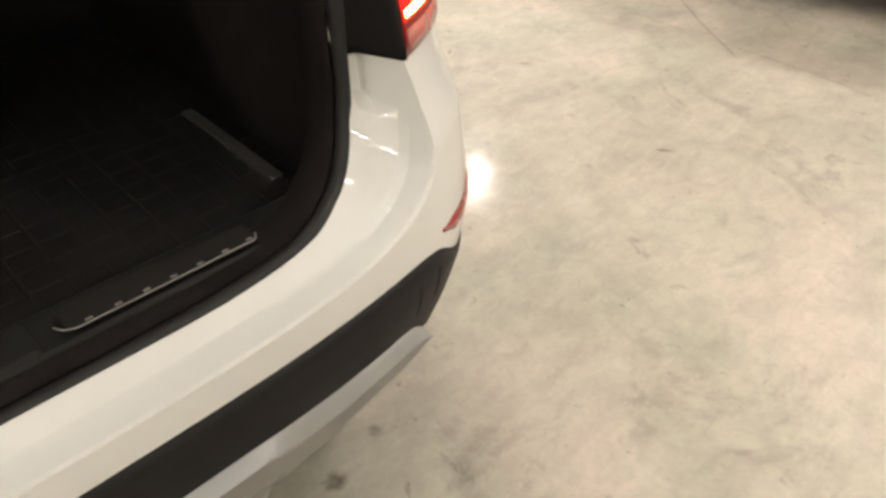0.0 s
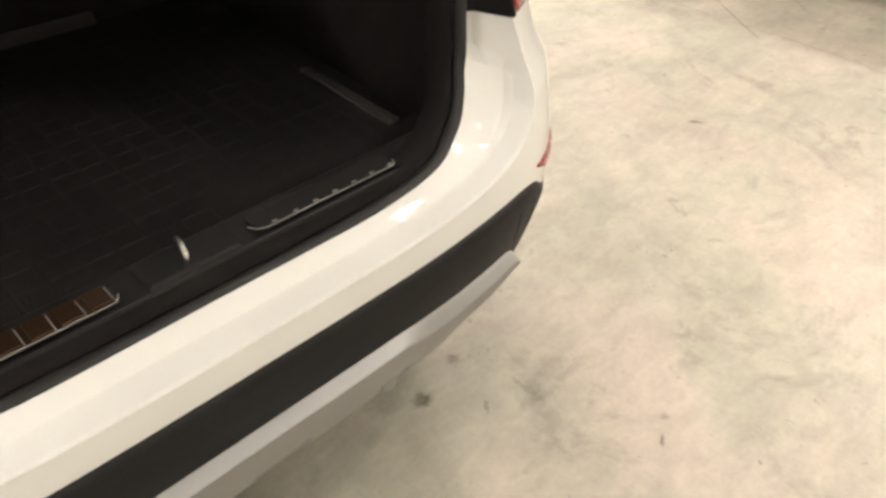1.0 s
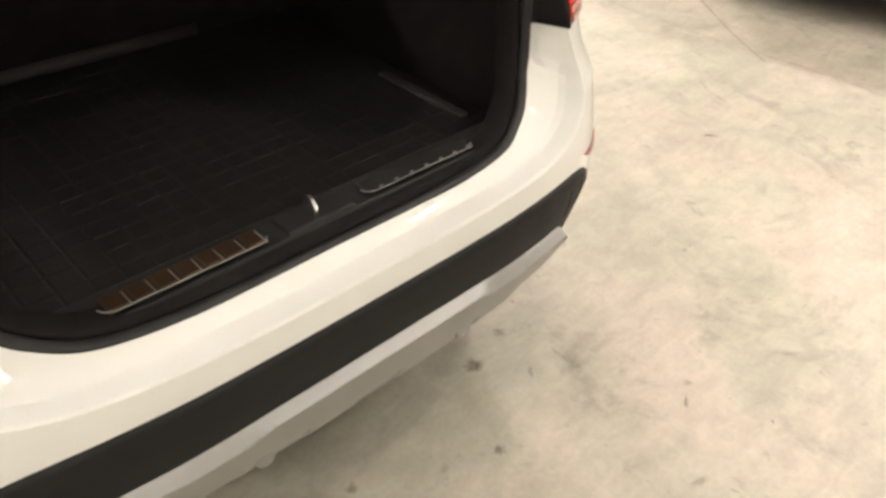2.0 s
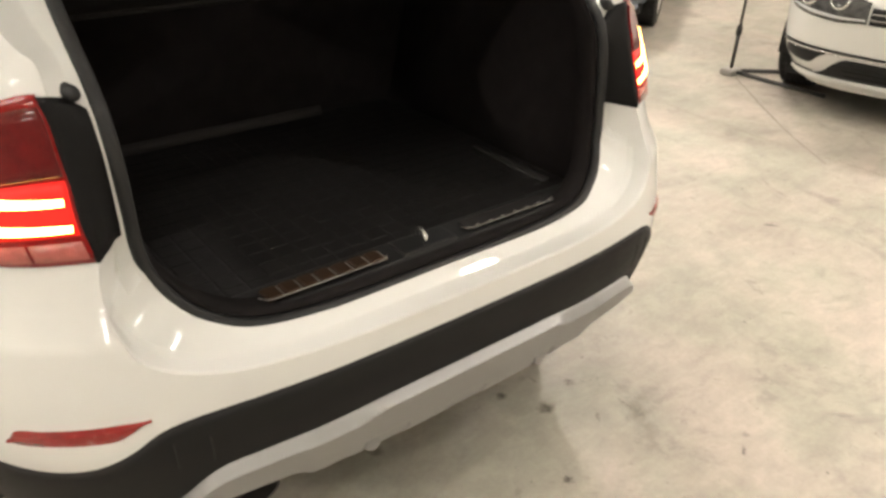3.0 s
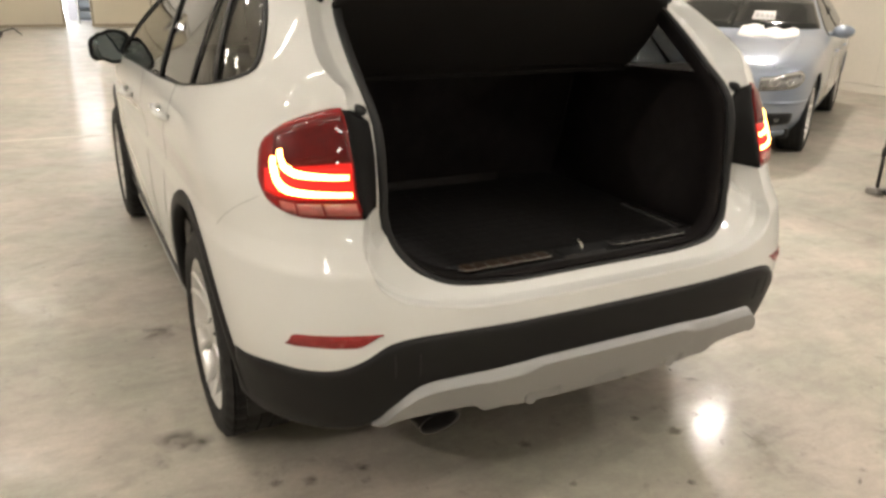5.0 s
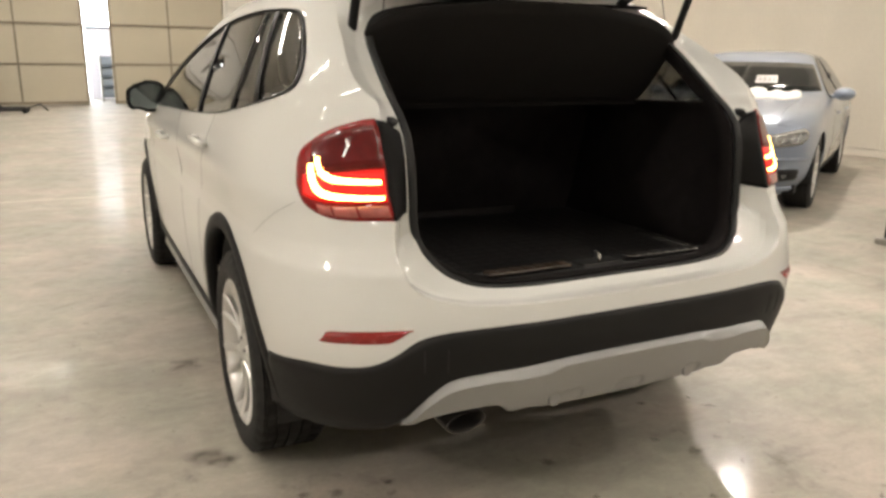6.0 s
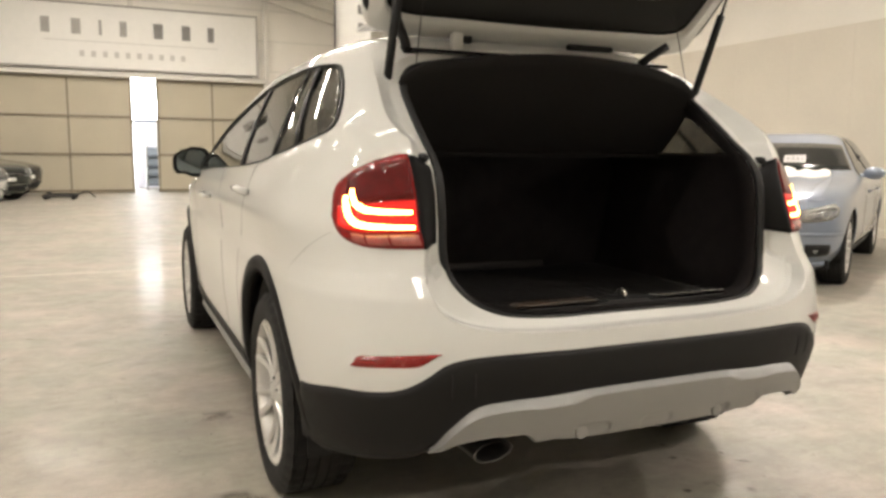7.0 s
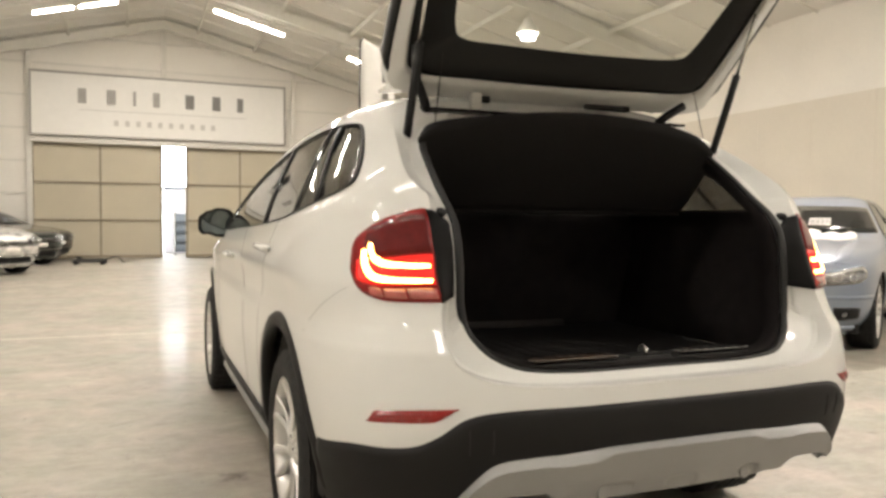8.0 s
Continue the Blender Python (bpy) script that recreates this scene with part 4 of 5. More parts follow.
OUT = [(-.58, .0), (-.3, -.012), (0, -.016), (.3, -.012), (.58, .0), (.63, .10), (.645, .40), (.65, .62), (.6, .66), (0, .67), (-.6, .66), (-.65, .62), (-.645, .40), (-.63, .10)]
INN = [(-.53, .068), (-.3, .057), (0, .055), (.3, .062), (.53, .078), (.578, .16), (.595, .38), (.595, .56), (.55, .61), (0, .62), (-.55, .61), (-.595, .56), (-.595, .38), (-.578, .16)]
PAN = [(-.40, .194), (-.25, .187), (0, .184), (.25, .190), (.40, .202), (.445, .24), (.475, .38), (.49, .50), (.46, .545), (0, .55), (-.46, .545), (-.49, .50), (-.475, .38), (-.445, .24)]
b = grid([gate_loop(OUT, -.05), gate_loop(OUT, .0), gate_loop([(x * .985, d * .985 + .004) for x, d in OUT], .014), gate_loop([(x * .93, .33 + (d - .33) * .9) for x, d in OUT], .012), gate_loop([(x * 1.02, .33 + (d - .33) * 1.05) for x, d in INN], .020), gate_loop(INN, .008), gate_loop(INN, -.03)], close_v=True)
b.to_mesh(gate.data)
b.free()
for p in gate.data.polygons:
    p.use_smooth = True
part("window_border", thick(grid([gate_loop(INN, -.005), gate_loop([(x * .96, .33 + (d - .33) * .95) for x, d in INN], -.010), gate_loop(PAN, -.012)], close_v=True), .004), M["black"], gate, "black border of the rear window", True)
b = bmesh.new()
b.faces.new([b.verts.new(p) for p in gate_loop([(x * 1.01, .37 + (d - .37) * 1.02) for x, d in PAN], -.016)])
pane = part("rear_window", thick(b, .004), M["pane"], gate, "clear rear window")
panel = [[GM @ Vector((x, .64, .0)) + Vector((0, -t * .50, -t * .06 + .02 * math.sin(math.pi * t))) for x in np.linspace(-.64, .64, 9)] for t in np.linspace(0, 1, 8)]
part("lower_panel", thick(grid(panel), .07), M["paint"], gate, smooth=True)
for side in (-1, 1):
    a, c = Vector((side * .582, .572, 1.335)), GM @ Vector((side * .585, .42, .02))
    k = a + (c - a) * .58
    st = part("gas_strut", rod([a, k], .013, 12), M["black"], car, "black gas strut", True)
    part("strut_rod", rod([k, c], .006, 8), M["steel"], st, "thin steel rod", True)
part("hinge_arm", rod([(-.485, .655, 1.425), (-.50, .645, 1.465), (-.535, .62, 1.52), GM @ Vector((-.56, .17, .02))], .016, 8), M["black"], car, "black hinge arm", True)
part("hinge_arm", rod([(.385, .63, 1.440), (.42, .62, 1.466), (.475, .60, 1.502)], .015, 8), M["black"], car, "black hinge arm", True)
for side in (-1, 1):
    rows = [[GM @ Vector((side * x, d, h)) for x, h in ((.640 + k, -.052), (.652 + k, -.052), (.656 + k, -.020), (.652 + k, .006), (.638 + k, .010))] for d, k in ((.03, -.045), (.10, -.012), (.25, -.004), (.40, .002), (.62, .006))]
    part("side_trim", thick(grid(rows), .006), M["black"], gate, "black side trim of the tailgate", True)
part("hinge_bracket", box(-.338, .640, 1.440, -.300, .668, 1.500, .006), M["paint"], car, "white hinge bracket")
part("hinge_clip", box(-.298, .645, 1.470, -.268, .665, 1.492, .004), M["black"], car, "black plastic clip")
part("gate_grip", box(.085, .625, 1.470, .265, .650, 1.490, .006), M["black"], car, "black grip under the tailgate")
for side in (-1, 1):
    part("shelf_cord", rod([shelf_point(side * .92, .93) + Vector((0, -.012, 0)), GM @ Vector((side * .47, .16, .02))], .0016, 6), M["black"], car, "thin black shelf cord")
# exhaust: an oval hollow pipe; a black plate stands in for its inner shade
rows = []
for y, k in ((.42, 1.0), (.072, 1.0), (.066, .985), (.065, .95), (.068, .90), (.30, .88)):
    rows.append([Vector((-.476 + .056 * k * math.cos(t), y + .003 * math.sin(t), .360 + .025 * k * math.sin(t) + .006 * math.cos(t))) for t in np.linspace(0, 2 * math.pi, 33)[:-1]])
pipe = part("exhaust_pipe", grid(rows, close_v=True), M["pipe"], car, "dark steel exhaust tailpipe", True)
part("pipe_shade", plate([(-.476 + .044 * math.cos(t), .360 + .019 * math.sin(t)) for t in np.linspace(0, 2 * math.pi, 25)[:-1]], .01, Matrix.Translation((0, .16, 0))), M["carpet"], pipe, "black plate standing in for the shade inside the pipe")
part("bumper_underside", thick(grid([[shell(s, .40, -.004), shell(s, .40, -.03) + Vector((0, .06, -.005)), shell(s, .40, -.03) + Vector((0, .34, .01))] for s in np.linspace(-.40, .40, 40)]), .004), M["black"], car, "black underside of the bumper", True)
# screws of the skid plate, grooves of the cladding
for x in (-.238, .223):
    p = shell_xz(x, .402, .0250)
    part("screw_recess", lathe([(.001, .0), (.001, .017), (-.004, .019)], 18, "z"), M["silver"], car, "round screw recess").matrix_local = Matrix.Translation(shell_xz(x, .402, .0255)) @ pose(0, 0, 0, 90)
    part("screw", lathe([(-.006, .0), (-.006, .008), (.002, .012)], 12, "z"), M["steel"], car, "bright screw head").matrix_local = Matrix.Translation(p) @ pose(0, 0, 0, 90)
for side in (-1, 1):
    for s in (.385, .425):
        part("groove", rod([shell(side * s, z, .0062) for z in (.52, .55, .58)], .0016, 6), M["seal"], car)
# rail along the boot floor
part("floor_rail", box(.475, .30, .660, .500, .58, .676, .004), M["steel"], car, "worn metal rail on the boot floor")
# unseen spoiler, added to keep overhead light off the roof's rear edge
spoiler = [[Vector((x, y + .05 * (abs(x) / .6) ** 2, z - .035 * (abs(x) / .6) ** 2)) for x in np.linspace(-.57, .57, 13)] for y, z in ((.722, 1.538), (.70, 1.552), (.76, 1.566), (.86, 1.562))]
part("shade_spoiler", thick(grid(spoiler), .012), M["paint"], gate, "white roof spoiler, out of view, added to shade the roof's rear edge", True)
part("gate_latch", box(-.05, -.012, .002, .05, .012, .03, .004), M["steel"], gate).matrix_local = GM @ Matrix.Translation((0, .64, .02))

# ---- the other cars ----
def other_car(label, m, paint, wheel_base=(.83, 3.52), grille="bars", lift=0.0):
    """A parked hatchback or saloon, its nose along its own y."""
    c = thing("car", label, "car", m, "parked cars")
    T = HATCH
    shell_ob = part("body", shell_mesh(T, 20, 30, 34, 60), paint, c)
    win = [(.62, 1.22), (.72, 1.10), (1.0, 1.0), (1.8, .965), (2.55, .955), (2.66, .97), (2.30, 1.18), (2.0, 1.315), (1.6, 1.345), (1.1, 1.335), (.8, 1.29)]
    cut(shell_ob, [side_prism(arch(h, .355), *xs) for h in wheel_base for xs in ((-1.1, -.5), (.5, 1.1))])
    for p in shell_ob.data.polygons:
        p.use_smooth = True
    shell_ob.data.set_sharp_from_angle(angle=radians(35))

    def front(name, s0, s1, lo, hi, mat, label="", off=.006, n=14, parent=None):
        made = []
        for side in (-1, 1):
            made.append(part(name, strip(*sorted((side * s0, side * s1)), lo, hi, off, .006, n, 5, T), mat, parent or c, label, True))
        return made

    front("windscreen", 2.30, 3.0, lambda s: (1.0 if grille == 'twin' else .965) + .02 * (3 - abs(s)), lambda s: (1.285 if grille == 'twin' else 1.318) - .05 * (3 - abs(s)) ** 2, M["window"], "dark windscreen", .004, 20)
    def at(u, z=.36):
        """The s of the front at a distance from the middle."""
        lo, hi = 2.0, 3.0
        for _ in range(24):
            mid = (lo + hi) / 2
            lo, hi = (mid, hi) if shell(mid, z, 0, T).x > u else (lo, mid)
        return lo

    def over(z, *pts):
        """A height over s from points of distance from the middle and height."""
        f = curve(*sorted((at(u, z), h) for u, h in pts))
        return lambda s: f(abs(s))

    def ball(lamp, s, z, r, mat, ring=None):
        p = shell(s, z, .004, T)
        d = (shell(s, z, .02, T) - p).normalized()
        m = Matrix.Translation(p) @ d.to_track_quat("Z", "Y").to_matrix().to_4x4()
        b = lathe([(-.004, 0), (.004, r * .3), (.003, r * .75), (-.006, r)], 20, "z")
        bmesh.ops.transform(b, matrix=m, verts=b.verts)
        part("lens", b, mat, lamp, "round lens", True)
        b = lathe([(-.004, r), (.009, r * 1.02), (.011, r * 1.12), (-.004, r * 1.25)], 24, "z")
        bmesh.ops.transform(b, matrix=m, verts=b.verts)
        part("lens_ring", b, ring or M["chrome"], lamp, "chrome ring", True)

    if grille == "twin":
        lamps = front("headlamp", 2.39, 2.68, lambda s: curve((2.39, .640), (2.43, .610), (2.68, .582))(abs(s)), lambda s: curve((2.39, .715), (2.43, .744), (2.68, .690))(abs(s)), M["headlamp_bright"], "clear headlamp with a bright inside", .010, 20)
        for lamp, side in zip(lamps, (-1, 1)):
            part("lamp_brow", strip(*sorted((side * 2.40, side * 2.67)), lambda s: curve((2.40, .690), (2.435, .712), (2.67, .668))(abs(s)), lambda s: curve((2.40, .712), (2.435, .738), (2.67, .684))(abs(s)), .015, .004, 18, 4, T), M["chrome"], lamp, "bright lamp brow", True)
            for s, r in ((2.49, .028), (2.59, .031)):
                ball(lamp, side * s, .653, r, M["lens"])
        for pocket, side in zip(front("fog_pocket", 2.42, 2.60, lambda s: .285 + .12 * (2.60 - abs(s)), lambda s: .405 - .15 * max(0, 2.46 - abs(s)), M["black"], "black fog lamp pocket", .008, 12), (-1, 1)):
            ball(pocket, side * 2.525, .350, .030, M["lens"], M["black"])
        front("bumper_crease", 2.30, 2.90, lambda s: .470, lambda s: .500, paint, "", .010, 20)
        front("bonnet_crease", 2.52, 2.62, lambda s: .76, lambda s: .90 + 1.2 * (2.62 - abs(s)), paint, "", .004, 10)
        front("grille", 2.86, 2.985, lambda s: .56, lambda s: .70, M["black"], "black twin grille", .012, 10)
        front("grille_frame", 2.852, 2.994, lambda s: .69, lambda s: .712, M["chrome"], "chrome grille frame", .018, 10)
        front("lower_grille", 2.74, 3.0, lambda s: .27, lambda s: .42, M["black"], "black lower air intake", .010, 16)
        card = part("card", strip(-2.92, -2.75, lambda s: 1.075, lambda s: 1.150, .008, .002, 6, 2, T), M["frame_grey"], c, "grey card in the windscreen")
        for k in range(4):
            s = -2.905 + k * .038
            part("bar", strip(s, s + .026, lambda s: 1.095, lambda s: 1.130, .012, .002, 3, 2, T), M["letter"], card, "plain dark bar")
    else:
        z = .66
        lamps = front("headlamp", at(.80, z), at(.33, z), over(z, (.80, .640), (.76, .600), (.5, .565), (.33, .575)), over(z, (.80, .69), (.76, .755), (.70, .785), (.5, .765), (.33, .69)), M["headlamp"], "clear headlamp with a dark inside", .010, 26)
        for lamp, side in zip(lamps, (-1, 1)):
            part("light_blade", strip(*sorted((side * at(.775, z), side * at(.34, z))), over(z, (.775, .628), (.74, .606), (.5, .580), (.34, .588)), over(z, (.775, .650), (.74, .632), (.5, .604), (.34, .604)), .015, .004, 22, 3, T), M["lens"], lamp, "pale running light strip", True)
            for u, r in ((.66, .048), (.49, .044)):
                ball(lamp, side * at(u, z), .680, r, M["lens"])
        front("grille", at(.32, .62), 3.0, lambda s: .575, lambda s: .665, M["black"], "black slatted grille", .010, 16)
        for h in (.600, .630):
            front("grille_bar", at(.32, .62), 3.0, lambda s: h, lambda s: h + .008, M["chrome"], "bright grille bar", .016, 16)
        z = .36
        front("intake_frame", at(.755, z), 3.0, over(z, (.80, .398), (.5, .398), (0, .390)), over(z, (.80, .410), (.74, .414), (.5, .411), (0, .402)), M["black"], "thin black line over the intakes", .007, 30)
        front("intake_bar", at(.755, z), 3.0, over(z, (.80, .384), (.5, .386), (0, .378)), over(z, (.80, .396), (.5, .397), (0, .389)), M["chrome"], "bright bar", .010, 30)
        front("fog_pocket", at(.765, z), at(.50, z), over(z, (.765, .318), (.60, .308), (.50, .372)), over(z, (.765, .350), (.74, .386), (.50, .384)), M["black"], "black fog lamp pocket", .006, 18)
        front("lower_grille", at(.58, z), 3.0, over(z, (.58, .243), (.4, .238), (0, .236)), over(z, (.58, .252), (.40, .362), (.33, .368), (0, .364)), M["black"], "black lower air intake", .006, 22)
        for h in (.270, .300, .330):
            front("grille_slat", at(.40, z), 3.0, lambda s: h, lambda s: h + .006, M["cladding"], "", .012, 16)
        front("lip_gap", at(.83, .26), at(.56, .26), lambda s: .250, lambda s: .258, M["seal"], "", .004, 12)
    front("lip", 2.40, 3.0, lambda s: .205, lambda s: .245, paint, "", .020, 24)
    front("number_plate", 2.93, 3.0, lambda s: .46, lambda s: .545, M["sign"], "blank white number plate", .016, 6)
    for side in (-1, 1):
        loop = round_loop([(a, d, 0) for a, d in win], 4)
        rows = [[shell_side(1.6 + (p.x - 1.6) * k, 1.15 + (p.y - 1.15) * k, side < 0, .003, T) for p in loop] for k in (1.0, .9, .6, .3, .02)]
        part("side_window", thick(grid(rows, close_v=True), .004), M["window"], c, "dark side window", True)
        for y0 in (1.62,):
            rows = [[shell_side(y0 + .04 * t + d, .97 + .36 * t, side < 0, o, T) for d, o in ((-.03, 0), (-.03, .007), (.03, .007), (.03, 0))] for t in np.linspace(0, 1, 6)]
            part("window_post", thick(grid(rows), .003), M["black"], c, smooth=True)
        b = bmesh.new()
        bmesh.ops.create_uvsphere(b, u_segments=20, v_segments=12, radius=1)
        for v in b.verts:
            v.co = Vector((v.co.x * .10, max(v.co.y * .08, -.03), v.co.z * .062))
        bmesh.ops.translate(b, verts=b.verts, vec=(side * .93, 2.52, .985))
        rod([(side * .80, 2.52, .955), (side * .88, 2.52, .965)], .022, 8, b)
        part("door_mirror", b, paint, c, smooth=True)
        for y in (1.45, 2.35):
            part("door_handle", rod([shell_side(y + d, .80, side < 0, o, T) for d, o in ((-.09, .004), (-.06, .024), (.06, .024), (.09, .004))], .010, 8), paint, c, smooth=True)
        part("sill_trim", thick(grid([[shell_side(y, z, side < 0, o, T) for z, o in ((.17, 0), (.18, .010), (.25, .010), (.27, 0))] for y in np.linspace(wheel_base[0] + .40, wheel_base[1] - .40, 16)]), .004), M["cladding"], c, smooth=True)
        for y in (wheel_base[0] + .50, 1.62, 2.62):
            part("shut_line", rod([shell_side(y + (.05 if z > .8 else 0), z, side < 0, -.0005, T) for z in np.linspace(.28, .93, 8)], .003, 6), M["seal"], c)
    part("bonnet_gap", rod([shell(s, .735 - .0 * s, .0, T) for s in np.linspace(2.45, 3, 12)], .003, 6), M["seal"], c)
    part("floor_pan", box(-.74, .3, .17, .74, 4.0, .25), M["black"], c)
    for h in wheel_base:
        for side in (-1, 1):
            liner = [[Vector((side * x, h + .35 * math.cos(a), .32 + .35 * math.sin(a))) for x in (.85, .55)] for a in np.linspace(-.2, math.pi + .2, 16)]
            part("wheel_arch_liner", thick(grid(liner), .004), M["black"], c, smooth=True)
    wheels(c, [(s * .835, h, .325) for h in wheel_base for s in (-1, 1)])
    return c


def facing(nose_x, nose_y, dx, dy, length=4.32):
    """The pose of a car whose nose is at a point of the floor and which faces (dx, dy)."""
    d = Vector((dx, dy)).normalized()
    return pose(nose_x - d.x * length, nose_y - d.y * length, 0, 0, 0, math.degrees(math.atan2(-d.x, d.y)))


BLUE = material("silver_blue_car_paint", (.25, .29, .36), .32, .3, coat=.9, vary=.03)
DARK = material("dark_green_car_paint", (.025, .032, .028), .25, .3, coat=.9, vary=.05)
SILVER = material("pale_silver_car_paint", (.60, .60, .58), .28, .4, coat=.9, vary=.03)
other_car("silver-blue saloon parked with its nose outwards", facing(3.61, 3.38, -.85, -.53), BLUE, grille="twin")
papers = thing("paper_sheets", "loose white paper sheets lying on a bonnet under the windscreen", "paper", facing(3.61, 3.38, -.85, -.53))
for s0, s1, z0, z1 in ((-2.86, -2.55, .945, 1.012), (-2.96, -2.82, .950, 1.036)):
    part("sheet", strip(s0, s1, lambda s: z0 + .006 * math.sin(31 * s), lambda s: z1 + .010 * math.sin(43 * s), .012, .004, 14, 4, HATCH), M["sign"], papers, "creased white sheet", True)
other_car("white hatchback parked beside a display stand", facing(3.62, .56, -.97, -.24), M["paint"], lift=.05)
other_car("pale silver hatchback parked by the end wall", facing(-3.5, 14.9, .75, -.66), SILVER)
other_car("dark green hatchback in the row by the end wall", facing(-3.35, 18.2, .75, -.66), DARK)
other_car("black hatchback in the row by the end wall", facing(-3.1, 20.3, .9, -.44), material("black_car_paint", (.012, .012, .013), .25, coat=.9))

# ---- fittings of the boot ----
for x0, x1, mat_name, lab in ((-.372, -.112, "brown", "brown metal sill plate with bright cross ribs"), (.098, .352, "trim", "dark metal sill plate with bright cross ribs")):
    pl = part("sill_plate", box(x0, .144, .712, x1, .186, .716, .002), M[mat_name], car, lab)
    edge_line = [(x0 - .010, .162, .7165), (x0 - .004, .1505, .7165), (x0 + .010, .1435, .7165), (x1 - .006, .1435, .7165), (x1, .149, .7165), (x1 + .003, .156, .7165)]
    part("bright_edge", rod(edge_line, .0014, 6), M["rim"], pl, "bright metal rim", True)
    for k in range(7):
        x = x0 + (x1 - x0) * (k + .5) / 7
        if mat_name == "brown":
            part("rib", box(x - .015, .147, .7165, x + .011, .183, .7195, .0012), M["brown"], pl)
            part("bright_dash", box(x + .0130, .147, .7165, x + .0150, .178, .7185), M["rim"], pl)
        else:
            part("bright_dash", box(x + .004, .147, .7165, x + .012, .1505, .7185), M["rim"], pl)
latch = part("latch", box(-.075, .140, .700, .065, .205, .712, .006), M["black"], car, "black boot latch cover")
part("striker", rod([(-.012, .155, .708), (-.012, .155, .728), (-.008, .175, .736), (-.004, .195, .728), (-.004, .195, .708)], .005, 8), M["steel"], latch, "bright steel striker", True)
# mat blocks, joined
b = bmesh.new()
for i in range(22):
    for j in range(18):
        x, y = -.52 + i * .0495, .232 + j * .047
        vs = [b.verts.new((x + dx * .0228, y + dy * .0216, .662 + dz)) for dx, dy, dz in ((-1, -1, 0), (1, -1, 0), (1, 1, 0), (-1, 1, 0), (-.92, -.92, .0012), (.92, -.92, .0012), (.92, .92, .0012), (-.92, .92, .0012))]
        for q in ((4, 5, 6, 7), (0, 1, 5, 4), (1, 2, 6, 5), (2, 3, 7, 6), (3, 0, 4, 7)):
            b.faces.new([vs[k] for k in q])
blocks = part("mat_relief", b, M["mat"], car)
blocks["kind"] = "stuff"

# ---- the hall's loose things ----
stand = thing("display_stand", "dark grey steel display stand with a splayed foot", "stand", pose(3.96, 1.85, 0))
IRON = material("dark_grey_steel", (.06, .058, .055), .45, .4, vary=.15)
part("pole", rod([(0, 0, .04), (0, 0, .30)], .013, 12), IRON, stand, smooth=True)
part("upper_pole", rod([(0, 0, .30), (0, 0, 1.95)], .009, 12), IRON, stand, smooth=True)
part("collar", lathe([(.27, .009), (.27, .019), (.32, .019), (.335, .012)], 20, "z"), IRON, stand, smooth=True)
part("foot", box(-.06, -.05, .0, .06, .05, .045, .012), M["frame_grey"], stand, "grey plastic foot")
part("leg", rod([(0, 0, .025), (.62, -.42, .012)], .014, 8), IRON, stand, smooth=True)
part("leg", rod([(0, 0, .025), (.04, -.66, .012)], .014, 8), IRON, stand, smooth=True)

flag = thing("feather_flag", "tall white feather flag on a pole with dark bars", "flag", pose(1.13, 7.0, 0))
left = [(0, .5), (0, 1.5), (0, 2.5), (.0, 3.0), (.0, 3.16), (.02, 3.22)]
right = [(.42, .7), (.44, 1.5), (.43, 2.3), (.40, 2.75), (.30, 3.05), (.06, 3.22)]
b = grid([[Vector((a[0] + (c[0] - a[0]) * t, .015 * math.sin(5 * t + a[1]), a[1] + (c[1] - a[1]) * t)) for t in np.linspace(0, 1, 6)] for a, c in zip([(p.x, p.y) for p in round_loop([(x, z, 0) for x, z in left], 5, False)], [(p.x, p.y) for p in round_loop([(x, z, 0) for x, z in right], 5, False)])])
part("sail", thick(b, .003), M["sign"], flag, "white cloth sail", True)
part("pole", rod([(-.015, 0, 0), (-.015, 0, 2.6), (-.012, 0, 3.1), (-.005, 0, 3.2), (.03, 0, 3.24)], .010, 8), IRON, flag, smooth=True)
part("base", lathe([(0, .0), (0, .22), (.03, .21), (.05, .05), (.08, .02)], 24, "z"), IRON, flag, smooth=True)
for k in range(8):
    z = 2.98 - k * .2
    part("bar", box(.255, -.030, z - .05, .325, -.020, z + .05), M["letter"], flag, "plain dark bar")

jack = thing("trolley_jack", "low dark trolley jack lying on the floor", "jack", pose(-2.75, 18.8, 0, 0, 0, -8))
for y in (-.12, .12):
    part("side_plate", box(0, y - .01, .05, .75, y + .01, .13, .006), IRON, jack)
    for x in (.08, .68):
        part("castor", rod([(x, y - .03, .05), (x, y + .03, .05)], .05, 16), M["rubber"], jack, smooth=True)
part("lifting_arm", box(.12, -.05, .09, .70, .05, .15, .01), IRON, jack)
part("saddle", lathe([(.15, .0), (.15, .06), (.18, .07), (.19, .06), (.19, 0)], 20, "z"), IRON, jack).matrix_local = pose(.13, 0, 0)
part("handle", rod([(.7, 0, .12), (1.0, 0, .20), (1.15, .02, .05)], .016, 8), IRON, jack, smooth=True)

# oil spots and floor joints
rng = random.Random(4)


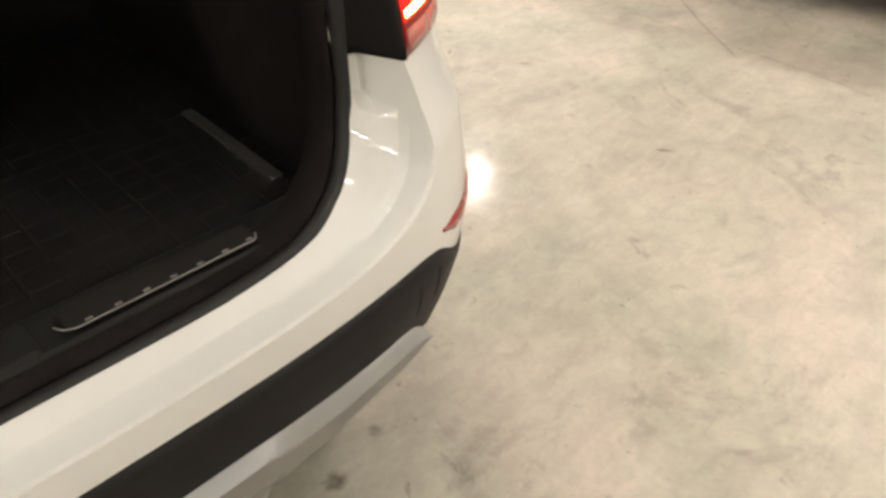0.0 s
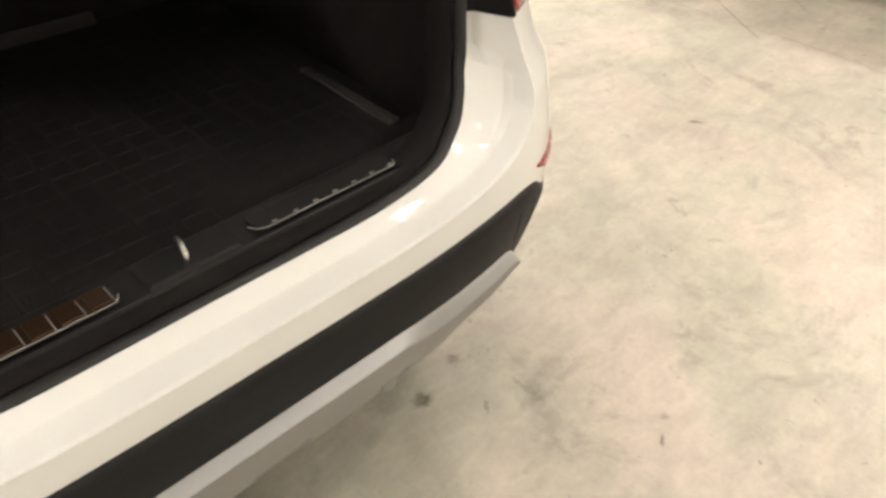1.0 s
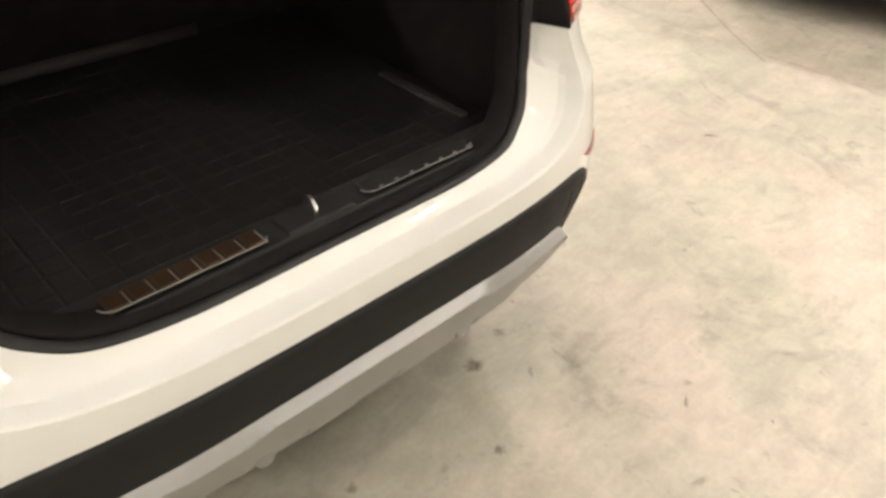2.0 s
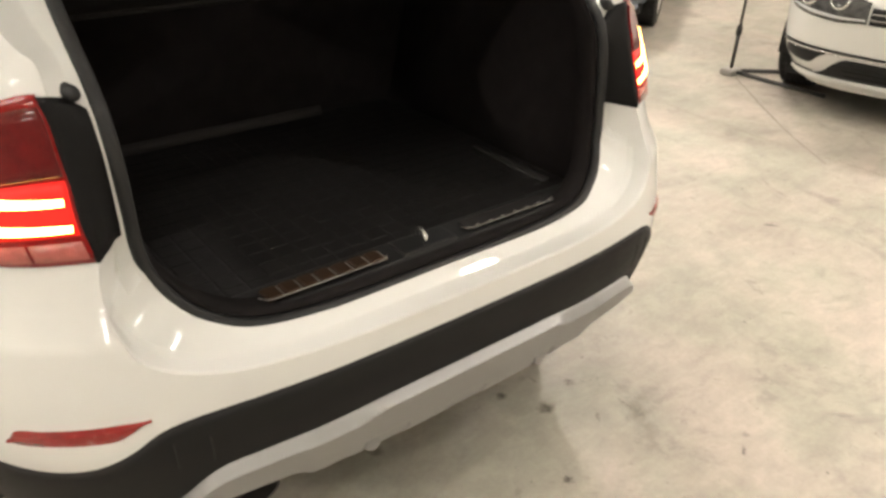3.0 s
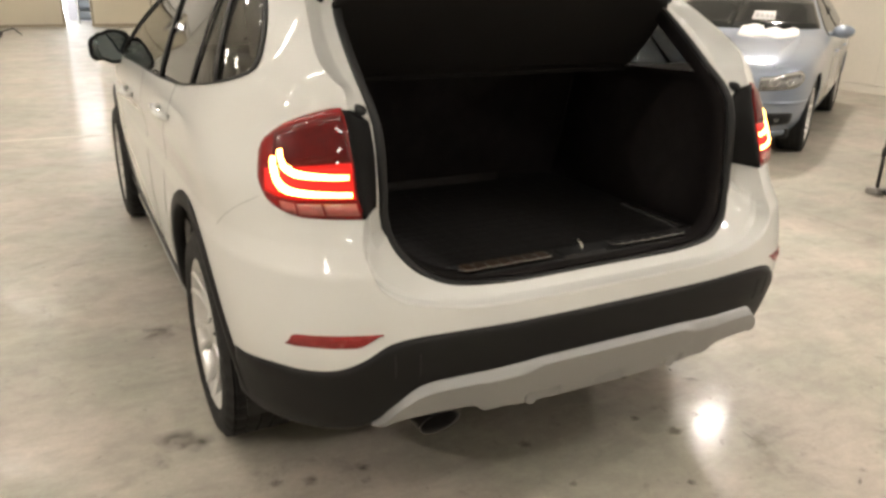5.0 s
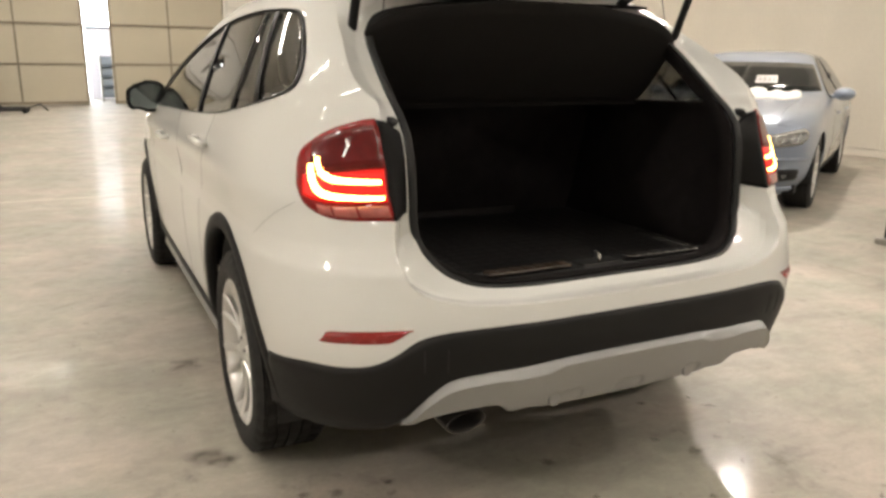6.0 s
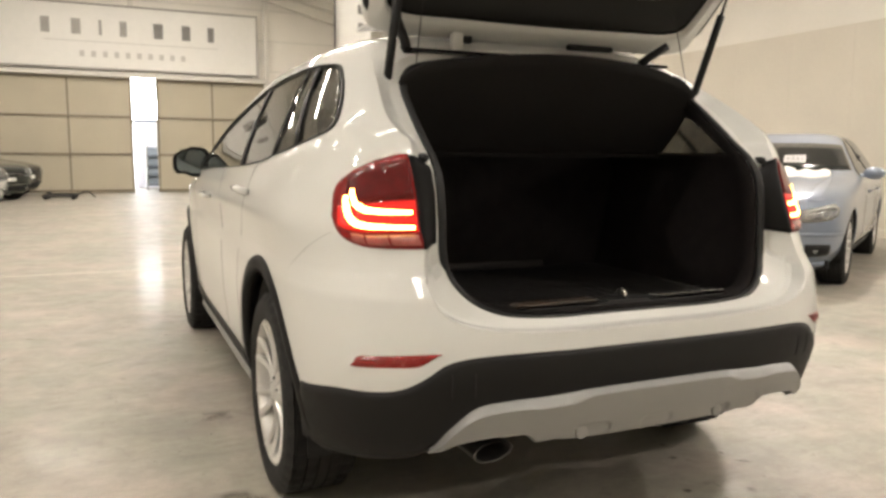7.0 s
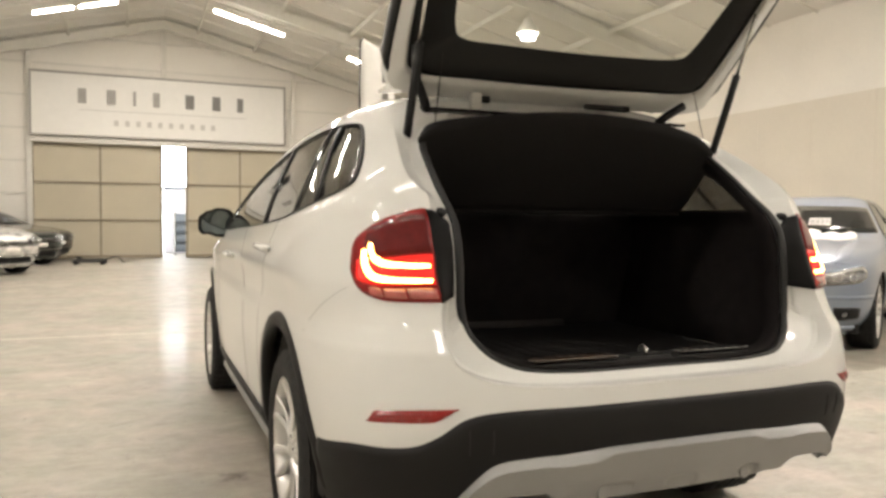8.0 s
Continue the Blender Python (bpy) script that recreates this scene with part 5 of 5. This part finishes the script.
def stain_material(name, colour, strength):
    """A stain that thins out to its rim, broken up by grain."""
    m = material(name, colour, .4, vary=.2, scale=30)
    n, link = m.node_tree.nodes, m.node_tree.links.new
    fade, grain, ramp, mul = n.new("ShaderNodeAttribute"), n.new("ShaderNodeTexNoise"), n.new("ShaderNodeMapRange"), n.new("ShaderNodeMath")
    fade.attribute_name = "wear"
    grain.inputs["Scale"].default_value, grain.inputs["Detail"].default_value = 45, 5
    ramp.inputs["From Min"].default_value, ramp.inputs["From Max"].default_value = .30, .62
    link(grain.outputs["Fac"], ramp.inputs["Value"])
    mul.operation = "MULTIPLY"
    link(fade.outputs["Fac"], mul.inputs[0])
    link(ramp.outputs[0], mul.inputs[1])
    k = n.new("ShaderNodeMath")
    k.operation = "MULTIPLY"
    k.inputs[1].default_value = strength
    link(mul.outputs[0], k.inputs[0])
    link(k.outputs[0], n["Principled BSDF"].inputs["Alpha"])
    return m


def stains(name, spots, mat, label):
    b = bmesh.new()
    wear = b.verts.layers.float.new("wear")
    for x, y, r, stretch, turn in spots:
        n = 16
        rr = [r * rng.uniform(.75, 1.3) for _ in range(n)]
        rings = []
        for f, w in ((.5, 1.0), (.8, .6), (1.3, 0.0)):
            ring = []
            for k in range(n):
                a = 2 * math.pi * k / n
                px, py = rr[k] * f * math.cos(a) * stretch, rr[k] * f * math.sin(a)
                v = b.verts.new((x + px * math.cos(turn) - py * math.sin(turn), y + px * math.sin(turn) + py * math.cos(turn), .0015))
                v[wear] = w
                ring.append(v)
            rings.append(ring)
        b.faces.new(rings[0])
        for p, q in zip(rings, rings[1:]):
            for k in range(n):
                b.faces.new((p[k], q[k], q[(k + 1) % n], p[(k + 1) % n]))
    ob = part(name, b, mat)
    return tagged(ob, label, "stain", kind="stuff")


stains("oil_spots", [(x, y, r, 1.1, 0) for x, y, r in ((-.98, .83, .06), (-.94, .78, .035), (-.77, .48, .016), (-.68, .45, .022), (-.52, .45, .018), (-.53, .38, .016), (.01, .10, .014), (-.01, .33, .018), (.41, .30, .014), (.62, .22, .014), (.475, .18, .020), (.56, .54, .013), (.60, .50, .010), (-.94, 1.66, .055), (.33, -.05, .014), (.75, -.1, .012), (.52, -.28, .016))],
       stain_material("oil_stained_concrete", (.13, .11, .09), .6), "small dark oil spots on the concrete floor")
marks = []
for _ in range(90):
    marks.append((rng.uniform(.3, 3.6), rng.uniform(-1.6, 4.0), rng.uniform(.003, .010), rng.uniform(1.0, 4.0), rng.uniform(0, 3.1)))
for _ in range(60):
    marks.append((rng.uniform(-4.5, .3), rng.uniform(-1.5, 6.0), rng.uniform(.003, .010), rng.uniform(1.0, 4.0), rng.uniform(0, 3.1)))
stains("floor_marks", marks, stain_material("scuffed_concrete", (.16, .14, .115), .6), "small dark scuffs and specks on the concrete floor")
b = bmesh.new()
line = round_loop([(3.92, 1.78, 0), (3.72, 1.56, 0), (3.53, 1.355, 0), (3.35, 1.15, 0), (3.20, .975, 0), (3.07, .80, 0), (2.95, .63, 0)], 6, False)
pairs = []
for k, p in enumerate(line):
    wd = .0035 * rng.uniform(.6, 1.4)
    pairs.append([Vector((p.x - wd, p.y + wd, .0012)), Vector((p.x + wd, p.y - wd, .0012))])
for y0, y1, amp in ((2.3, .92, .02), (.80, .10, .015)):
    pairs_2 = []
    for k in range(26):
        y = y0 + (y1 - y0) * k / 25
        x = 3.03 + amp * math.sin(y * 4.1) + rng.uniform(-.006, .006)
        wd = .0025 * rng.uniform(.5, 1.4)
        pairs_2.append([Vector((x - wd, y, .0012)), Vector((x + wd, y, .0012))])
    grid(pairs_2, b)
tagged(part("floor_crack", grid(pairs, b), material("dirty_crack", (.27, .24, .20), .8, vary=.2, scale=20)), "thin dark crack running over the concrete floor", "crack", kind="structure")
b = bmesh.new()
box(X_LEFT, 6.12, -.01, X_RIGHT, 6.16, .002, bm=b)
tagged(part("floor_joint", b, material("pale_joint_filler", (.56, .52, .45), .5, vary=.1)), "pale filled joint across the concrete floor", "joint", kind="structure")
